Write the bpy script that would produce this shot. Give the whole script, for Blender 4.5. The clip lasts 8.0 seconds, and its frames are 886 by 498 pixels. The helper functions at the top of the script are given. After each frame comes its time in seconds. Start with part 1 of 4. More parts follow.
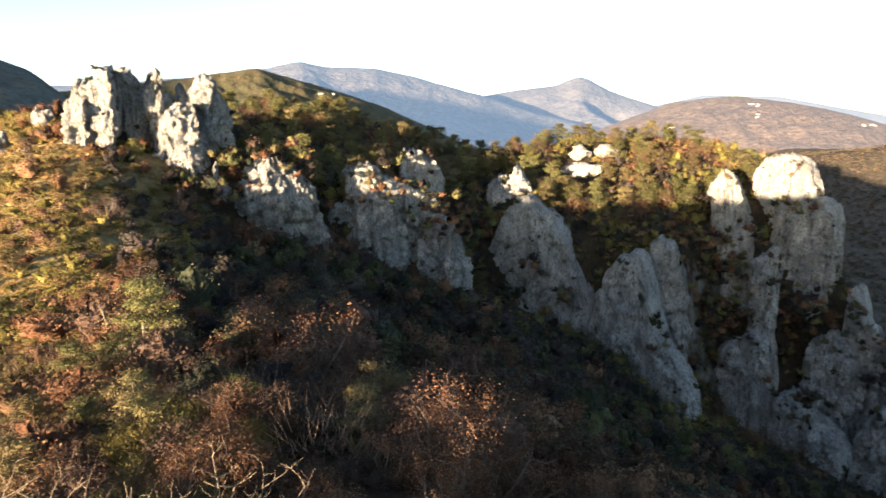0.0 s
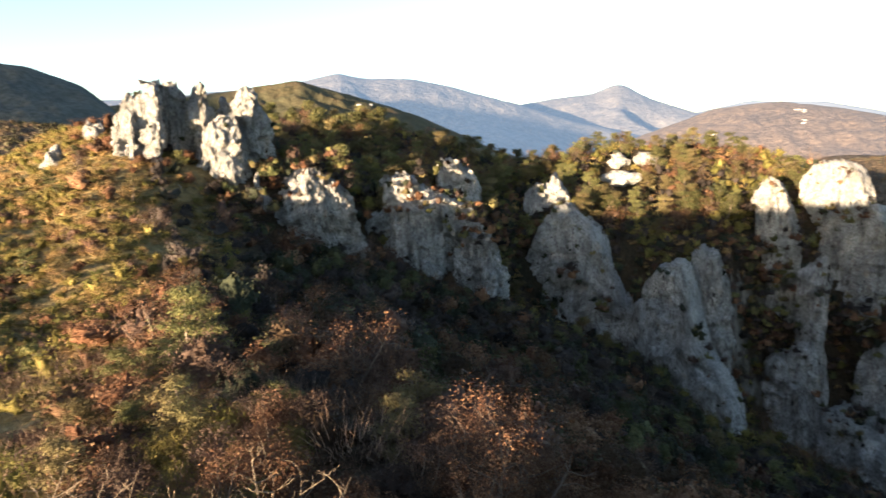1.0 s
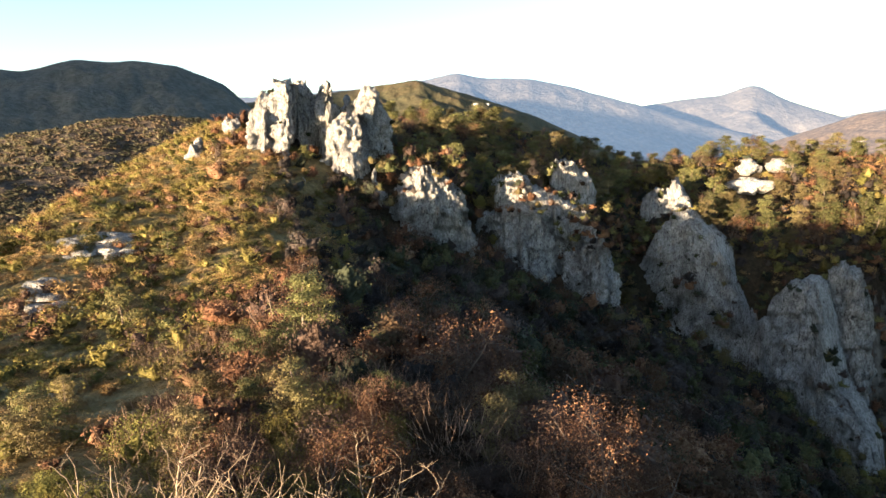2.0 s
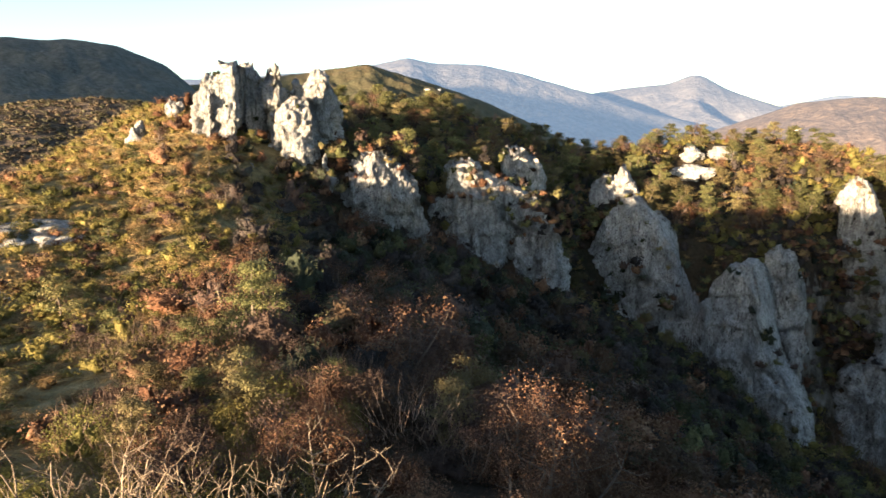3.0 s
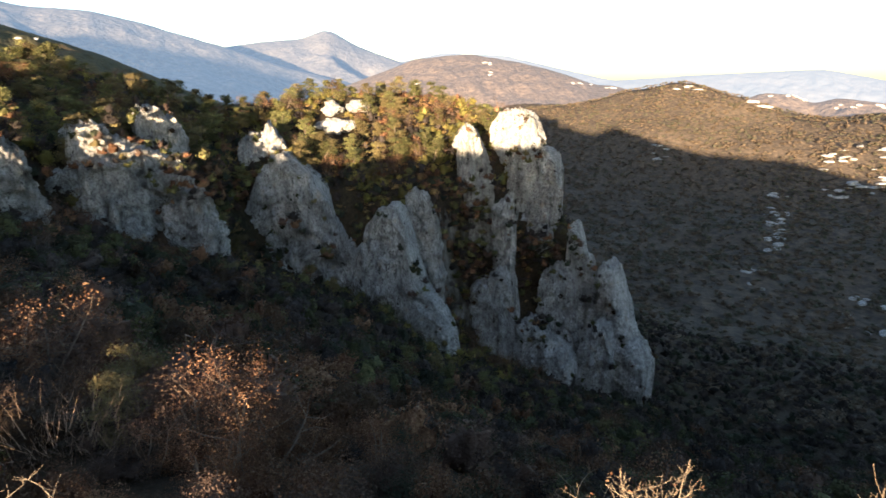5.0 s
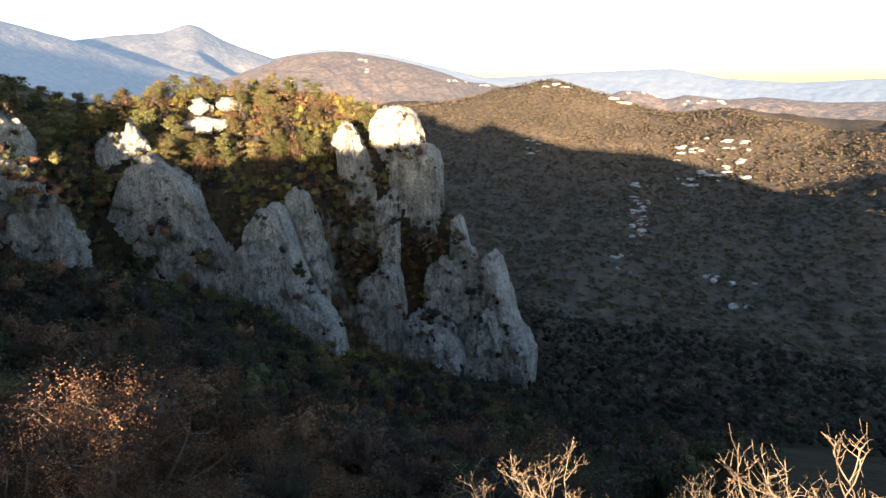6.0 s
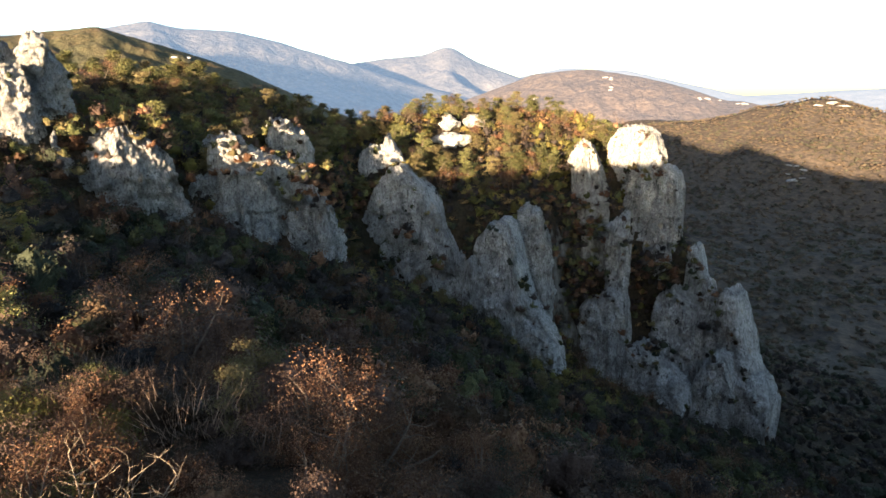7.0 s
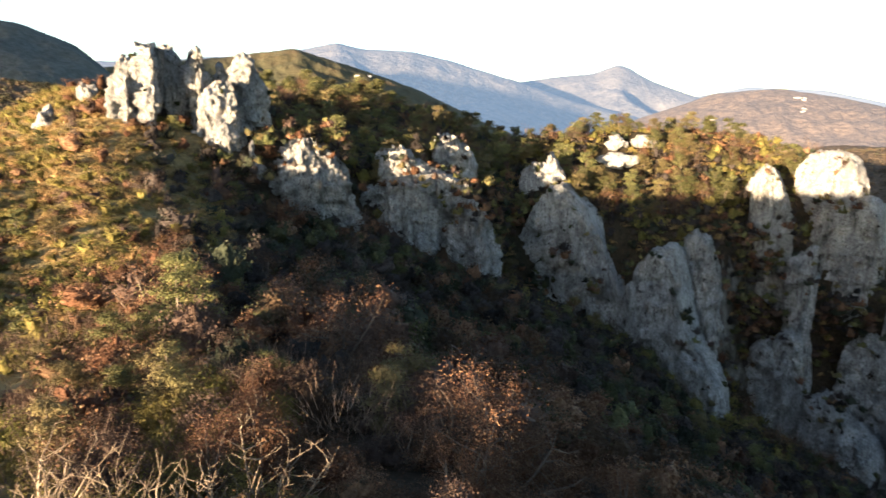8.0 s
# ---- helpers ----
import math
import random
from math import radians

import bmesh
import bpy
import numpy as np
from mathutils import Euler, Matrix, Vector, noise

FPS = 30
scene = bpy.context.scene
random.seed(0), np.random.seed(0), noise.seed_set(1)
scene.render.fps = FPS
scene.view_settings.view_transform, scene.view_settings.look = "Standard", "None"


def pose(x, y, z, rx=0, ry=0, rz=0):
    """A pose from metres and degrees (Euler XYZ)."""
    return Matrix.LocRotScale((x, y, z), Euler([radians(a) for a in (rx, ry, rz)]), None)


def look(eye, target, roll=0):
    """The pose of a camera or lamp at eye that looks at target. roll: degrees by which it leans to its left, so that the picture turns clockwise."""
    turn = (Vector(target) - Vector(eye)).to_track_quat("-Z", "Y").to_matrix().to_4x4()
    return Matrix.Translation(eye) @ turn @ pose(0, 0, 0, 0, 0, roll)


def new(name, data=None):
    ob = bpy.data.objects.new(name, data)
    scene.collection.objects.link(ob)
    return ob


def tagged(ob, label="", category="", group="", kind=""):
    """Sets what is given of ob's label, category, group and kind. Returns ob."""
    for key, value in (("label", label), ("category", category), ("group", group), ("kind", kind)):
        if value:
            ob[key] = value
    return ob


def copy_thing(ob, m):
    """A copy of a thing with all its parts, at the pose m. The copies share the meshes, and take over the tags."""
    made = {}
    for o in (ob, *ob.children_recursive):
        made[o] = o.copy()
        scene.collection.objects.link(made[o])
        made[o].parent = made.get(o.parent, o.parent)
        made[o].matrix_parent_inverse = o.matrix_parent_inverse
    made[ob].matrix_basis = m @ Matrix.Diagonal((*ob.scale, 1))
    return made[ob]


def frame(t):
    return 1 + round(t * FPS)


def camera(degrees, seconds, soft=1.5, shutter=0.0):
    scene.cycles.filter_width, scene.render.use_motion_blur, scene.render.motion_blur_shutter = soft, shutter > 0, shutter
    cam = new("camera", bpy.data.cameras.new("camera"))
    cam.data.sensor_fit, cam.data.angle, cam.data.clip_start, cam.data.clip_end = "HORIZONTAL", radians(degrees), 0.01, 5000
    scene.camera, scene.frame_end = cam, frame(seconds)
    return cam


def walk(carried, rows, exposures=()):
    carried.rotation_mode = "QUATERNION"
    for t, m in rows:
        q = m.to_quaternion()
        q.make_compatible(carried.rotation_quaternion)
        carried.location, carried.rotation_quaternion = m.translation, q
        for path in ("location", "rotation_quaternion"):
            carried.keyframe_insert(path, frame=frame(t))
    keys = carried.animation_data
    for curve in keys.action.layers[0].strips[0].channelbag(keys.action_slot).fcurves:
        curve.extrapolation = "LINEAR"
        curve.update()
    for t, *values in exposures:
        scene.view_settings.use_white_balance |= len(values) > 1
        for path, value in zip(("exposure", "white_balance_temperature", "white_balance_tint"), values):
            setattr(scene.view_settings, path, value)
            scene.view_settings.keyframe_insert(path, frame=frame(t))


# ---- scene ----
cam = camera(71.1, 8.0, soft=1.5, shutter=0.18)
# seconds, yaw, pitch, roll of a camera turned by hand on the viewpoint
PATH = [
    (0.0, 0.15, -11.05, -0.76),
    (0.5, -6.07, -11.57, -0.53),
    (1.0, 3.57, -10.15, -1.32),
    (1.5, 13.63, -9.63, -0.20),
    (1.6, 13.86, -9.69, -0.11),
    (2.8, 11.69, -11.08, -0.07),
    (3.0, 9.32, -11.32, 0.36),
    (3.5, 3.83, -11.55, 0.45),
    (4.0, -6.72, -13.05, 1.04),
    (4.5, -16.27, -14.81, 0.56),
    (5.0, -22.16, -15.17, -0.12),
    (5.2, -25.79, -15.18, 0.15),
    (5.75, -33.5, -15.4, 0.1),
    (6.3, -30.23, -15.45, -0.21),
    (6.5, -21.87, -14.97, -1.22),
    (7.0, -11.71, -13.85, -0.02),
    (7.5, -7.31, -13.39, 1.18),
    (8.0, 2.98, -12.38, 0.86),
]
walk(cam, [(t, pose(0, 0, 0, 90 + p, 0, y) @ pose(0, 0, 0, 0, 0, r)) for t, y, p, r in PATH], [(0.0, 3.08), (1.5, 3.05), (3.5, 3.05), (5.0, 3.13), (6.3, 3.16), (8.0, 3.15)])

# ---- light: a low sun behind the viewpoint ----
SUN_BEARING, SUN_HEIGHT = -147.0, 3.5
world = bpy.data.worlds.new("sky")
scene.world = world
world.use_nodes = True
wn = world.node_tree
sky = wn.nodes.new("ShaderNodeTexSky")
sky.sky_type = "NISHITA"
sky.sun_disc = False
sky.sun_elevation = radians(8)
sky.sun_rotation = radians(SUN_BEARING)
sky.air_density, sky.dust_density, sky.ozone_density = 0.85, 0.8, 1.2
wn.links.new(sky.outputs[0], wn.nodes["Background"].inputs[0])
wn.nodes["Background"].inputs[1].default_value = 0.058
sun = new("sun", bpy.data.lights.new("sun", "SUN"))
sun.data.energy, sun.data.angle, sun.data.color = 5.0, radians(0.6), (1.0, 0.725, 0.46)
sb, sh = radians(SUN_BEARING), radians(SUN_HEIGHT)
sun_way = Vector((math.sin(sb) * math.cos(sh), math.cos(sb) * math.cos(sh), math.sin(sh)))
sun.matrix_world = look(sun_way * 300, (0, 0, 0))


# ---- noise for the terrain ----
def lattice(x, y, seed):
    n = (x.astype(np.int64) * 374761393 + y.astype(np.int64) * 668265263 + seed * 1442695041) & 0xFFFFFFFF
    n = ((n ^ (n >> 13)) * 1274126177) & 0xFFFFFFFF
    return ((n ^ (n >> 16)) & 0xFFFF) / 32767.5 - 1


def value(x, y, seed=0):
    xi, yi = np.floor(x), np.floor(y)
    u, v = x - xi, y - yi
    u, v = u * u * (3 - 2 * u), v * v * (3 - 2 * v)
    a, b = lattice(xi, yi, seed), lattice(xi + 1, yi, seed)
    c, d = lattice(xi, yi + 1, seed), lattice(xi + 1, yi + 1, seed)
    return (a * (1 - u) + b * u) * (1 - v) + (c * (1 - u) + d * u) * v


def rough(x, y, size, seed=0, octaves=4):
    total, gain = 0, 1.0
    for k in range(octaves):
        total = total + gain * value(x / size + 17.3 * k, y / size - 9.1 * k, seed + k)
        size, gain = size / 2.1, gain / 2
    return total


# ---- terrain: slope sections by bearing, each a run of (distance, height): knoll, near slope, lower slope,
# cliff foot, cliff top, crest, valley, far slope, far ridge, beyond ----
SECTIONS = {}


def section(bearing, *points):
    SECTIONS[bearing] = points


section(-180, (8, -3.6), (22, -6.5), (50, -11), (70, -13), (90, -17), (130, -24), (250, -45), (400, -60), (700, -60), (1200, -60))
section(-147, (8, -3.4), (22, -6), (50, -11), (70, -13), (90, -13), (130, -20), (250, -40), (400, -50), (700, -50), (1200, -60))
section(-100, (8, -5.0), (15, -5.6), (50, -15), (70, -20), (90, -26), (130, -36), (250, -55), (400, -60), (700, -40), (1200, -60))
section(-62, (8, -6), (24, -9), (42, -11.5), (58, -11), (64, -11.4), (70, -12.6), (160, -55), (330, -32), (430, -6), (1200, -60))
section(-48, (8, -6.3), (22, -8.8), (40, -10.2), (55, -8.2), (62, -7.4), (70, -8.6), (160, -52), (330, -30), (430, 2), (1200, -60))
section(-42, (8, -6.3), (20, -8.6), (40, -10.0), (58, -7.2), (72, -5.4), (86, -5.0), (160, -50), (330, -28), (430, 4), (1200, -60))
section(-37, (8, -6.3), (20, -8.2), (40, -9.8), (60, -7.2), (75, -4.2), (108, 0.4), (170, -45), (330, -28), (430, 6), (1200, -60))
section(-33.5, (8, -6.3), (20, -8.1), (42, -9.4), (66, -4.8), (79, -1.4), (106, 3.4), (175, -45), (330, -30), (430, 4), (1200, -60))
section(-30, (8, -6.3), (20, -8.0), (42, -9.5), (66, -5.2), (75, -1.4), (98, 1.8), (180, -45), (330, -35), (430, 0), (1200, -60))
section(-24, (8, -6.1), (20, -7.8), (42, -10), (69, -7.4), (75, -2.8), (116, 3.2), (190, -50), (330, -50), (430, -40), (1200, -60))
section(-15, (8, -6), (22, -8.7), (44, -12), (71.5, -12.8), (76.5, -4.4), (143, 4.0), (200, -55), (330, -70), (500, -70), (1200, -60))
section(-9, (8, -6), (23, -9.6), (47, -14.2), (77.5, -15.2), (82, -8.2), (140, 3.4), (200, -60), (330, -75), (500, -75), (1200, -60))
section(-2, (8, -6), (25, -11.2), (50, -17), (80, -20), (84.5, -9.8), (134, -3.0), (200, -60), (330, -80), (500, -80), (1200, -60))
section(3, (8, -6.2), (25, -12), (50, -18.5), (86, -22.6), (103, -14.5), (124, -6.6), (220, -60), (330, -80), (500, -80), (1200, -60))
section(5.5, (8, -6.3), (25, -12.6), (50, -19.6), (95.5, -27.5), (101, -11.8), (126, -5), (225, -60), (330, -80), (500, -80), (1200, -60))
section(8, (8, -6.4), (25, -13.2), (50, -20.4), (95, -29.5), (99.5, -11.6), (130, -4), (230, -60), (330, -80), (500, -80), (1200, -60))
section(12, (8, -6.5), (25, -14.2), (50, -22.2), (93, -31.5), (98, -18), (131, -3.2), (230, -60), (330, -80), (500, -75), (1200, -60))
section(16, (8, -6.7), (25, -15), (50, -24), (91, -34), (98, -18.4), (132, -2.8), (230, -60), (330, -80), (500, -70), (1200, -60))
section(20, (8, -6.8), (25, -16), (50, -27), (91, -39.5), (101, -17.8), (135, -2.8), (230, -60), (330, -76), (540, -52), (1200, -60))
section(22.5, (8, -6.8), (25, -16.4), (50, -28.2), (95, -44), (105, -22), (136, -3.2), (230, -60), (330, -75), (550, -45), (1200, -60))
section(25, (8, -6.8), (25, -17), (50, -29.4), (102.5, -47), (116, -17.5), (137, -4), (226, -64), (330, -68), (590, -36), (1200, -60))
section(28, (8, -6.9), (25, -17.6), (50, -30.6), (104, -50.5), (118.5, -25), (134, -7), (230, -72), (430, -72), (620, -27), (1200, -60))
section(31, (8, -7), (25, -18), (50, -31.2), (108, -53), (119, -28.5), (130, -14), (230, -76), (430, -76), (620, -26), (1200, -60))
section(33, (8, -7), (25, -18), (50, -31.6), (110, -54.5), (119, -28), (130, -23), (225, -79), (430, -76), (620, -26), (1200, -60))
section(35, (8, -7), (25, -18), (50, -31.8), (110, -56), (115.5, -31), (127, -36), (225, -80), (430, -75), (620, -24), (1200, -60))
section(37, (8, -7), (25, -18), (50, -32), (109.5, -57), (114, -36.5), (126, -43), (225, -81), (430, -74), (620, -22), (1200, -60))
section(40, (8, -7), (25, -18), (50, -32), (107.5, -58), (111.5, -50), (125, -56), (225, -82), (430, -74), (620, -14), (1200, -60))
section(43, (8, -7), (25, -18), (50, -32), (106, -58), (114, -60), (124, -63), (225, -82), (430, -74), (620, -8), (1200, -60))
section(48, (8, -7), (25, -18), (50, -32), (104, -60), (112, -63), (125, -67), (225, -82), (425, -74), (600, -24), (1200, -60))
section(53, (8, -7), (25, -18), (50, -32), (100, -59), (110, -63), (125, -67), (225, -82), (420, -74), (580, -32), (1200, -60))
section(62, (8, -7), (25, -17), (50, -30), (100, -56), (110, -60), (125, -65), (225, -80), (420, -72), (580, -32), (1200, -60))
section(85, (8, -6.5), (25, -14), (50, -25), (90, -45), (110, -52), (130, -58), (190, -76), (300, -70), (580, -40), (1200, -60))
section(123, (8, -6.2), (16, -13.5), (40, -4.6), (64, -12), (100, -22), (160, -25), (230, -50), (400, -60), (700, -60), (1200, -60))

ANGLES = np.arange(-180, 180.01, 0.5)
keys = sorted(SECTIONS)
wrap = [keys[-1] - 360, *keys, keys[0] + 360]
shape = np.array([SECTIONS[keys[-1]], *(SECTIONS[k] for k in keys), SECTIONS[keys[0]]], float)
TABLE = np.stack([[np.interp(ANGLES, wrap, shape[:, k, c]) for c in range(2)] for k in range(shape.shape[1])])
bell = np.exp(-0.5 * (np.arange(-6, 7) / 2.2) ** 2)
bell /= bell.sum()
for k in range(TABLE.shape[0]):
    for c in range(2):
        row = np.concatenate([TABLE[k, c, -7:-1], TABLE[k, c], TABLE[k, c, 1:7]])
        TABLE[k, c] = np.convolve(row, bell, "valid")


def height(x, y):
    """The ground's height at arrays of places."""
    x, y = np.asarray(x, float), np.asarray(y, float)
    r = np.hypot(x, y)
    i = (np.degrees(np.arctan2(x, y)) + 180) / 0.5
    i0 = np.clip(np.floor(i).astype(int), 0, len(ANGLES) - 2)
    u = i - i0
    R = TABLE[:, 0][:, i0] * (1 - u) + TABLE[:, 0][:, i0 + 1] * u
    Z = TABLE[:, 1][:, i0] * (1 - u) + TABLE[:, 1][:, i0 + 1] * u
    R = np.concatenate([np.full((1, *r.shape), 2.2), R, np.full((1, *r.shape), 5000.0)])
    Z = np.concatenate([np.full((1, *r.shape), -4.2), Z, np.full((1, *r.shape), -190.0)])
    z = 0.0
    for shift in (-1.3, -0.5, 0.5, 1.3):
        q = np.maximum(r + shift, 0)
        part_z = np.where(q <= R[0], Z[0], Z[-1])
        for k in range(len(R) - 1):
            v = np.clip((q - R[k]) / (R[k + 1] - R[k]), 0, 1)
            part_z = np.where((q > R[k]) & (q <= R[k + 1]), Z[k] + (Z[k + 1] - Z[k]) * v, part_z)
        z = z + part_z / 4
    grow = np.clip((r - 3) / 40, 0, 1)
    z = z + rough(x, y, 14, 3, 4) * 0.7 * grow
    wide = np.clip((r - 140) / 200, 0, 1)
    return z + rough(x, y, 120, 9, 5) * 9 * wide


def ground_z(x, y):
    return float(height(np.array([x]), np.array([y]))[0])


def spot(bearing, distance):
    a = radians(bearing)
    return distance * math.sin(a), distance * math.cos(a)


# ---- materials ----
def material(name, rough_value=0.9):
    m = bpy.data.materials.new(name)
    m.use_nodes = True
    t = m.node_tree
    b = t.nodes["Principled BSDF"]
    b.inputs["Roughness"].default_value = rough_value
    b.inputs["Specular IOR Level"].default_value = 0.12
    return m, t, b


def add(t, kind, **inputs):
    n = t.nodes.new("ShaderNode" + kind)
    for k, v in inputs.items():
        n.inputs[k.replace("_", " ")].default_value = v
    return n


def ramp(t, source, *stops):
    n = t.nodes.new("ShaderNodeValToRGB")
    while len(n.color_ramp.elements) < len(stops):
        n.color_ramp.elements.new(0.5)
    for e, (p, c) in zip(n.color_ramp.elements, stops):
        e.position, e.color = p, (*c, 1) if len(c) == 3 else (c[0], c[0], c[0], 1)
    t.links.new(source, n.inputs[0])
    return n


def blend(t, factor, a, b, mode="MIX"):
    n = t.nodes.new("ShaderNodeMix")
    n.data_type, n.blend_type = "RGBA", mode
    for s, v in ((n.inputs[0], factor), (n.inputs[6], a), (n.inputs[7], b)):
        if isinstance(v, (int, float)):
            s.default_value = v
        elif isinstance(v, tuple):
            s.default_value = (*v, 1)
        else:
            t.links.new(v, s)
    return n.outputs[2]


def place(t, scale=(1, 1, 1)):
    g = t.nodes.new("ShaderNodeNewGeometry")
    m = t.nodes.new("ShaderNodeMapping")
    m.inputs["Scale"].default_value = scale
    t.links.new(g.outputs["Position"], m.inputs["Vector"])
    return m.outputs[0]


def noise_at(t, scale, detail=5, stretch=(1, 1, 1), roughness=0.55):
    n = add(t, "TexNoise", Scale=scale, Detail=detail, Roughness=roughness)
    t.links.new(place(t, stretch), n.inputs["Vector"])
    return n.outputs["Fac"]


def bump(t, b, source, strength, distance):
    n = add(t, "Bump", Strength=strength, Distance=distance)
    t.links.new(source, n.inputs["Height"])
    t.links.new(n.outputs[0], b.inputs["Normal"])


def limestone():
    m, t, b = material("limestone", 0.95)
    big = ramp(t, noise_at(t, 0.2), (0.3, (0.285, 0.295, 0.3)), (0.52, (0.385, 0.387, 0.38)), (0.75, (0.45, 0.437, 0.405)))
    streak = ramp(t, noise_at(t, 0.8, 7, (1, 1, 0.1), 0.7), (0.40, (0.0,)), (0.54, (1.0,)))
    c = blend(t, streak.outputs[0], (0.17, 0.17, 0.165), big.outputs[0])
    c = blend(t, 0.7, big.outputs[0], c)
    cracks = ramp(t, noise_at(t, 2.2, 8, (1, 1, 0.16), 0.75), (0.37, (0.0,)), (0.44, (1.0,)))
    c = blend(t, cracks.outputs[0], (0.07, 0.067, 0.06), c)
    mottle = ramp(t, noise_at(t, 4.5, 8, (1, 1, 0.5), 0.8), (0.39, (0.38,)), (0.49, (0.93,)), (0.6, (1.25,)))
    c = blend(t, 1.0, c, mottle.outputs[0], "MULTIPLY")
    lichen = ramp(t, noise_at(t, 1.3, 8, (1, 1, 0.7), 0.75), (0.60, (0.0,)), (0.68, (0.7,)))
    c = blend(t, lichen.outputs[0], c, (0.13, 0.125, 0.105))
    ochre = ramp(t, noise_at(t, 0.5, 5), (0.6, (0.0,)), (0.76, (0.5,)))
    c = blend(t, ochre.outputs[0], c, (0.34, 0.255, 0.16))
    t.links.new(c, b.inputs["Base Color"])
    bump(t, b, noise_at(t, 1.8, 12, (1, 1, 0.5), 0.85), 1.0, 0.7)
    return m


def litter():
    """Leaf litter and soil, with bare stone where the ground is steep."""
    m, t, b = material("leaf litter", 1.0)
    # soil colour kept very dark, so gaps between shrubs look shaded
    c = ramp(t, noise_at(t, 0.12), (0.35, (0.034, 0.024, 0.016)), (0.5, (0.042, 0.031, 0.019)), (0.65, (0.026, 0.024, 0.014)))
    f = ramp(t, noise_at(t, 2.5, 8), (0.3, (0.35,)), (0.7, (1.0,)))
    soil = blend(t, 1.0, c.outputs[0], f.outputs[0], "MULTIPLY")
    # dry grass, laid on the sunlit side only, which also brightens it there
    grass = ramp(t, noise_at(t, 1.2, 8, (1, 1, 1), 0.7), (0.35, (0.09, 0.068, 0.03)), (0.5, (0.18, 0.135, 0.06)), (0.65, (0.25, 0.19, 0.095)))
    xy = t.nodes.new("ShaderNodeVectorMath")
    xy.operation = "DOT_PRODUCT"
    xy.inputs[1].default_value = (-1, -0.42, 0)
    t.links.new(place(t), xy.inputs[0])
    sunlit_side = add(t, "MapRange", From_Min=-3, From_Max=6)
    t.links.new(xy.outputs["Value"], sunlit_side.inputs[0])
    soil = blend(t, sunlit_side.outputs[0], soil, grass.outputs[0])
    # far ground takes the tint of the far woods, lightened for haze
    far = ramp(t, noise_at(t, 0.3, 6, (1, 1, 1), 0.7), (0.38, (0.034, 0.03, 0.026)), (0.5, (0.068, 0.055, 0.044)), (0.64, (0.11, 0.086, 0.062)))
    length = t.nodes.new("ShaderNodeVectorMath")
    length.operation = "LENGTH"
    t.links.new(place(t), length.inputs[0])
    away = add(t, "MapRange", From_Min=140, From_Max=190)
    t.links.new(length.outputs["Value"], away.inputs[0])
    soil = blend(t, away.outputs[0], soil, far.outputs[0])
    stone = ramp(t, noise_at(t, 0.8, 7, (1, 1, 0.25), 0.65), (0.35, (0.10, 0.10, 0.095)), (0.6, (0.27, 0.255, 0.23)))
    g = t.nodes.new("ShaderNodeNewGeometry")
    xyz = t.nodes.new("ShaderNodeSeparateXYZ")
    t.links.new(g.outputs["True Normal"], xyz.inputs[0])
    sum_ = t.nodes.new("ShaderNodeMath")
    sum_.operation = "ADD"
    wob = add(t, "MapRange", To_Min=-0.12, To_Max=0.12)
    t.links.new(noise_at(t, 0.25, 4), wob.inputs[0])
    t.links.new(xyz.outputs[2], sum_.inputs[0])
    t.links.new(wob.outputs[0], sum_.inputs[1])
    steep = ramp(t, sum_.outputs[0], (0.16, (1.0,)), (0.26, (0.0,)))
    t.links.new(blend(t, steep.outputs[0], soil, stone.outputs[0]), b.inputs["Base Color"])
    bump(t, b, noise_at(t, 1.5, 8), 1.0, 0.5)
    return m


def leaves(name, dark, mid, light, patch, vary=(0.5, 1.55), through_leaf=0.2, patches=0.15):
    """Leaves that differ one by one, bush by bush and, over metres, in patches."""
    m, t, b = material(name, 0.75)

    def maths(kind, x, y):
        n = t.nodes.new("ShaderNodeMath")
        n.operation = kind
        for s, v in zip(n.inputs, (x, y)):
            if isinstance(v, (int, float)):
                s.default_value = v
            else:
                t.links.new(v, s)
        return n.outputs[0]

    g = t.nodes.new("ShaderNodeNewGeometry")
    fleck = add(t, "MapRange", From_Min=0.3, From_Max=0.7)
    t.links.new(noise_at(t, 6.0, 4), fleck.inputs[0])
    c = ramp(t, maths("ADD", maths("MULTIPLY", g.outputs["Random Per Island"], 0.55), maths("MULTIPLY", fleck.outputs[0], 0.45)), (0.12, tuple(0.5 * a + 0.5 * b_ for a, b_ in zip(dark, mid))), (0.5, mid), (0.9, light))
    own = t.nodes.new("ShaderNodeAttribute")
    own.attribute_name = "tint"
    o = t.nodes.new("ShaderNodeObjectInfo")
    bush = maths("FRACT", maths("ADD", own.outputs["Fac"], o.outputs["Random"]), 0)
    kind = maths("FRACT", maths("MULTIPLY", bush, 7.3), 0)
    p = ramp(t, maths("ADD", kind, maths("MULTIPLY", maths("SUBTRACT", noise_at(t, patches, 3), 0.5), 1.6)), (0.6, (0.0,)), (0.72, (0.9,)))
    h = add(t, "HueSaturation")
    v = add(t, "MapRange", To_Min=vary[0], To_Max=vary[1])
    t.links.new(bush, v.inputs[0])
    t.links.new(v.outputs[0], h.inputs["Value"])
    t.links.new(blend(t, p.outputs[0], c.outputs[0], patch), h.inputs["Color"])
    t.links.new(h.outputs[0], b.inputs["Base Color"])
    bump(t, b, noise_at(t, 5.0, 4), 0.9, 0.25)
    tr = add(t, "BsdfTranslucent")
    t.links.new(h.outputs[0], tr.inputs["Color"])
    mx = add(t, "MixShader", Fac=through_leaf)
    t.links.new(b.outputs[0], mx.inputs[1])
    t.links.new(tr.outputs[0], mx.inputs[2])
    t.links.new(mx.outputs[0], t.nodes["Material Output"].inputs[0])
    return m


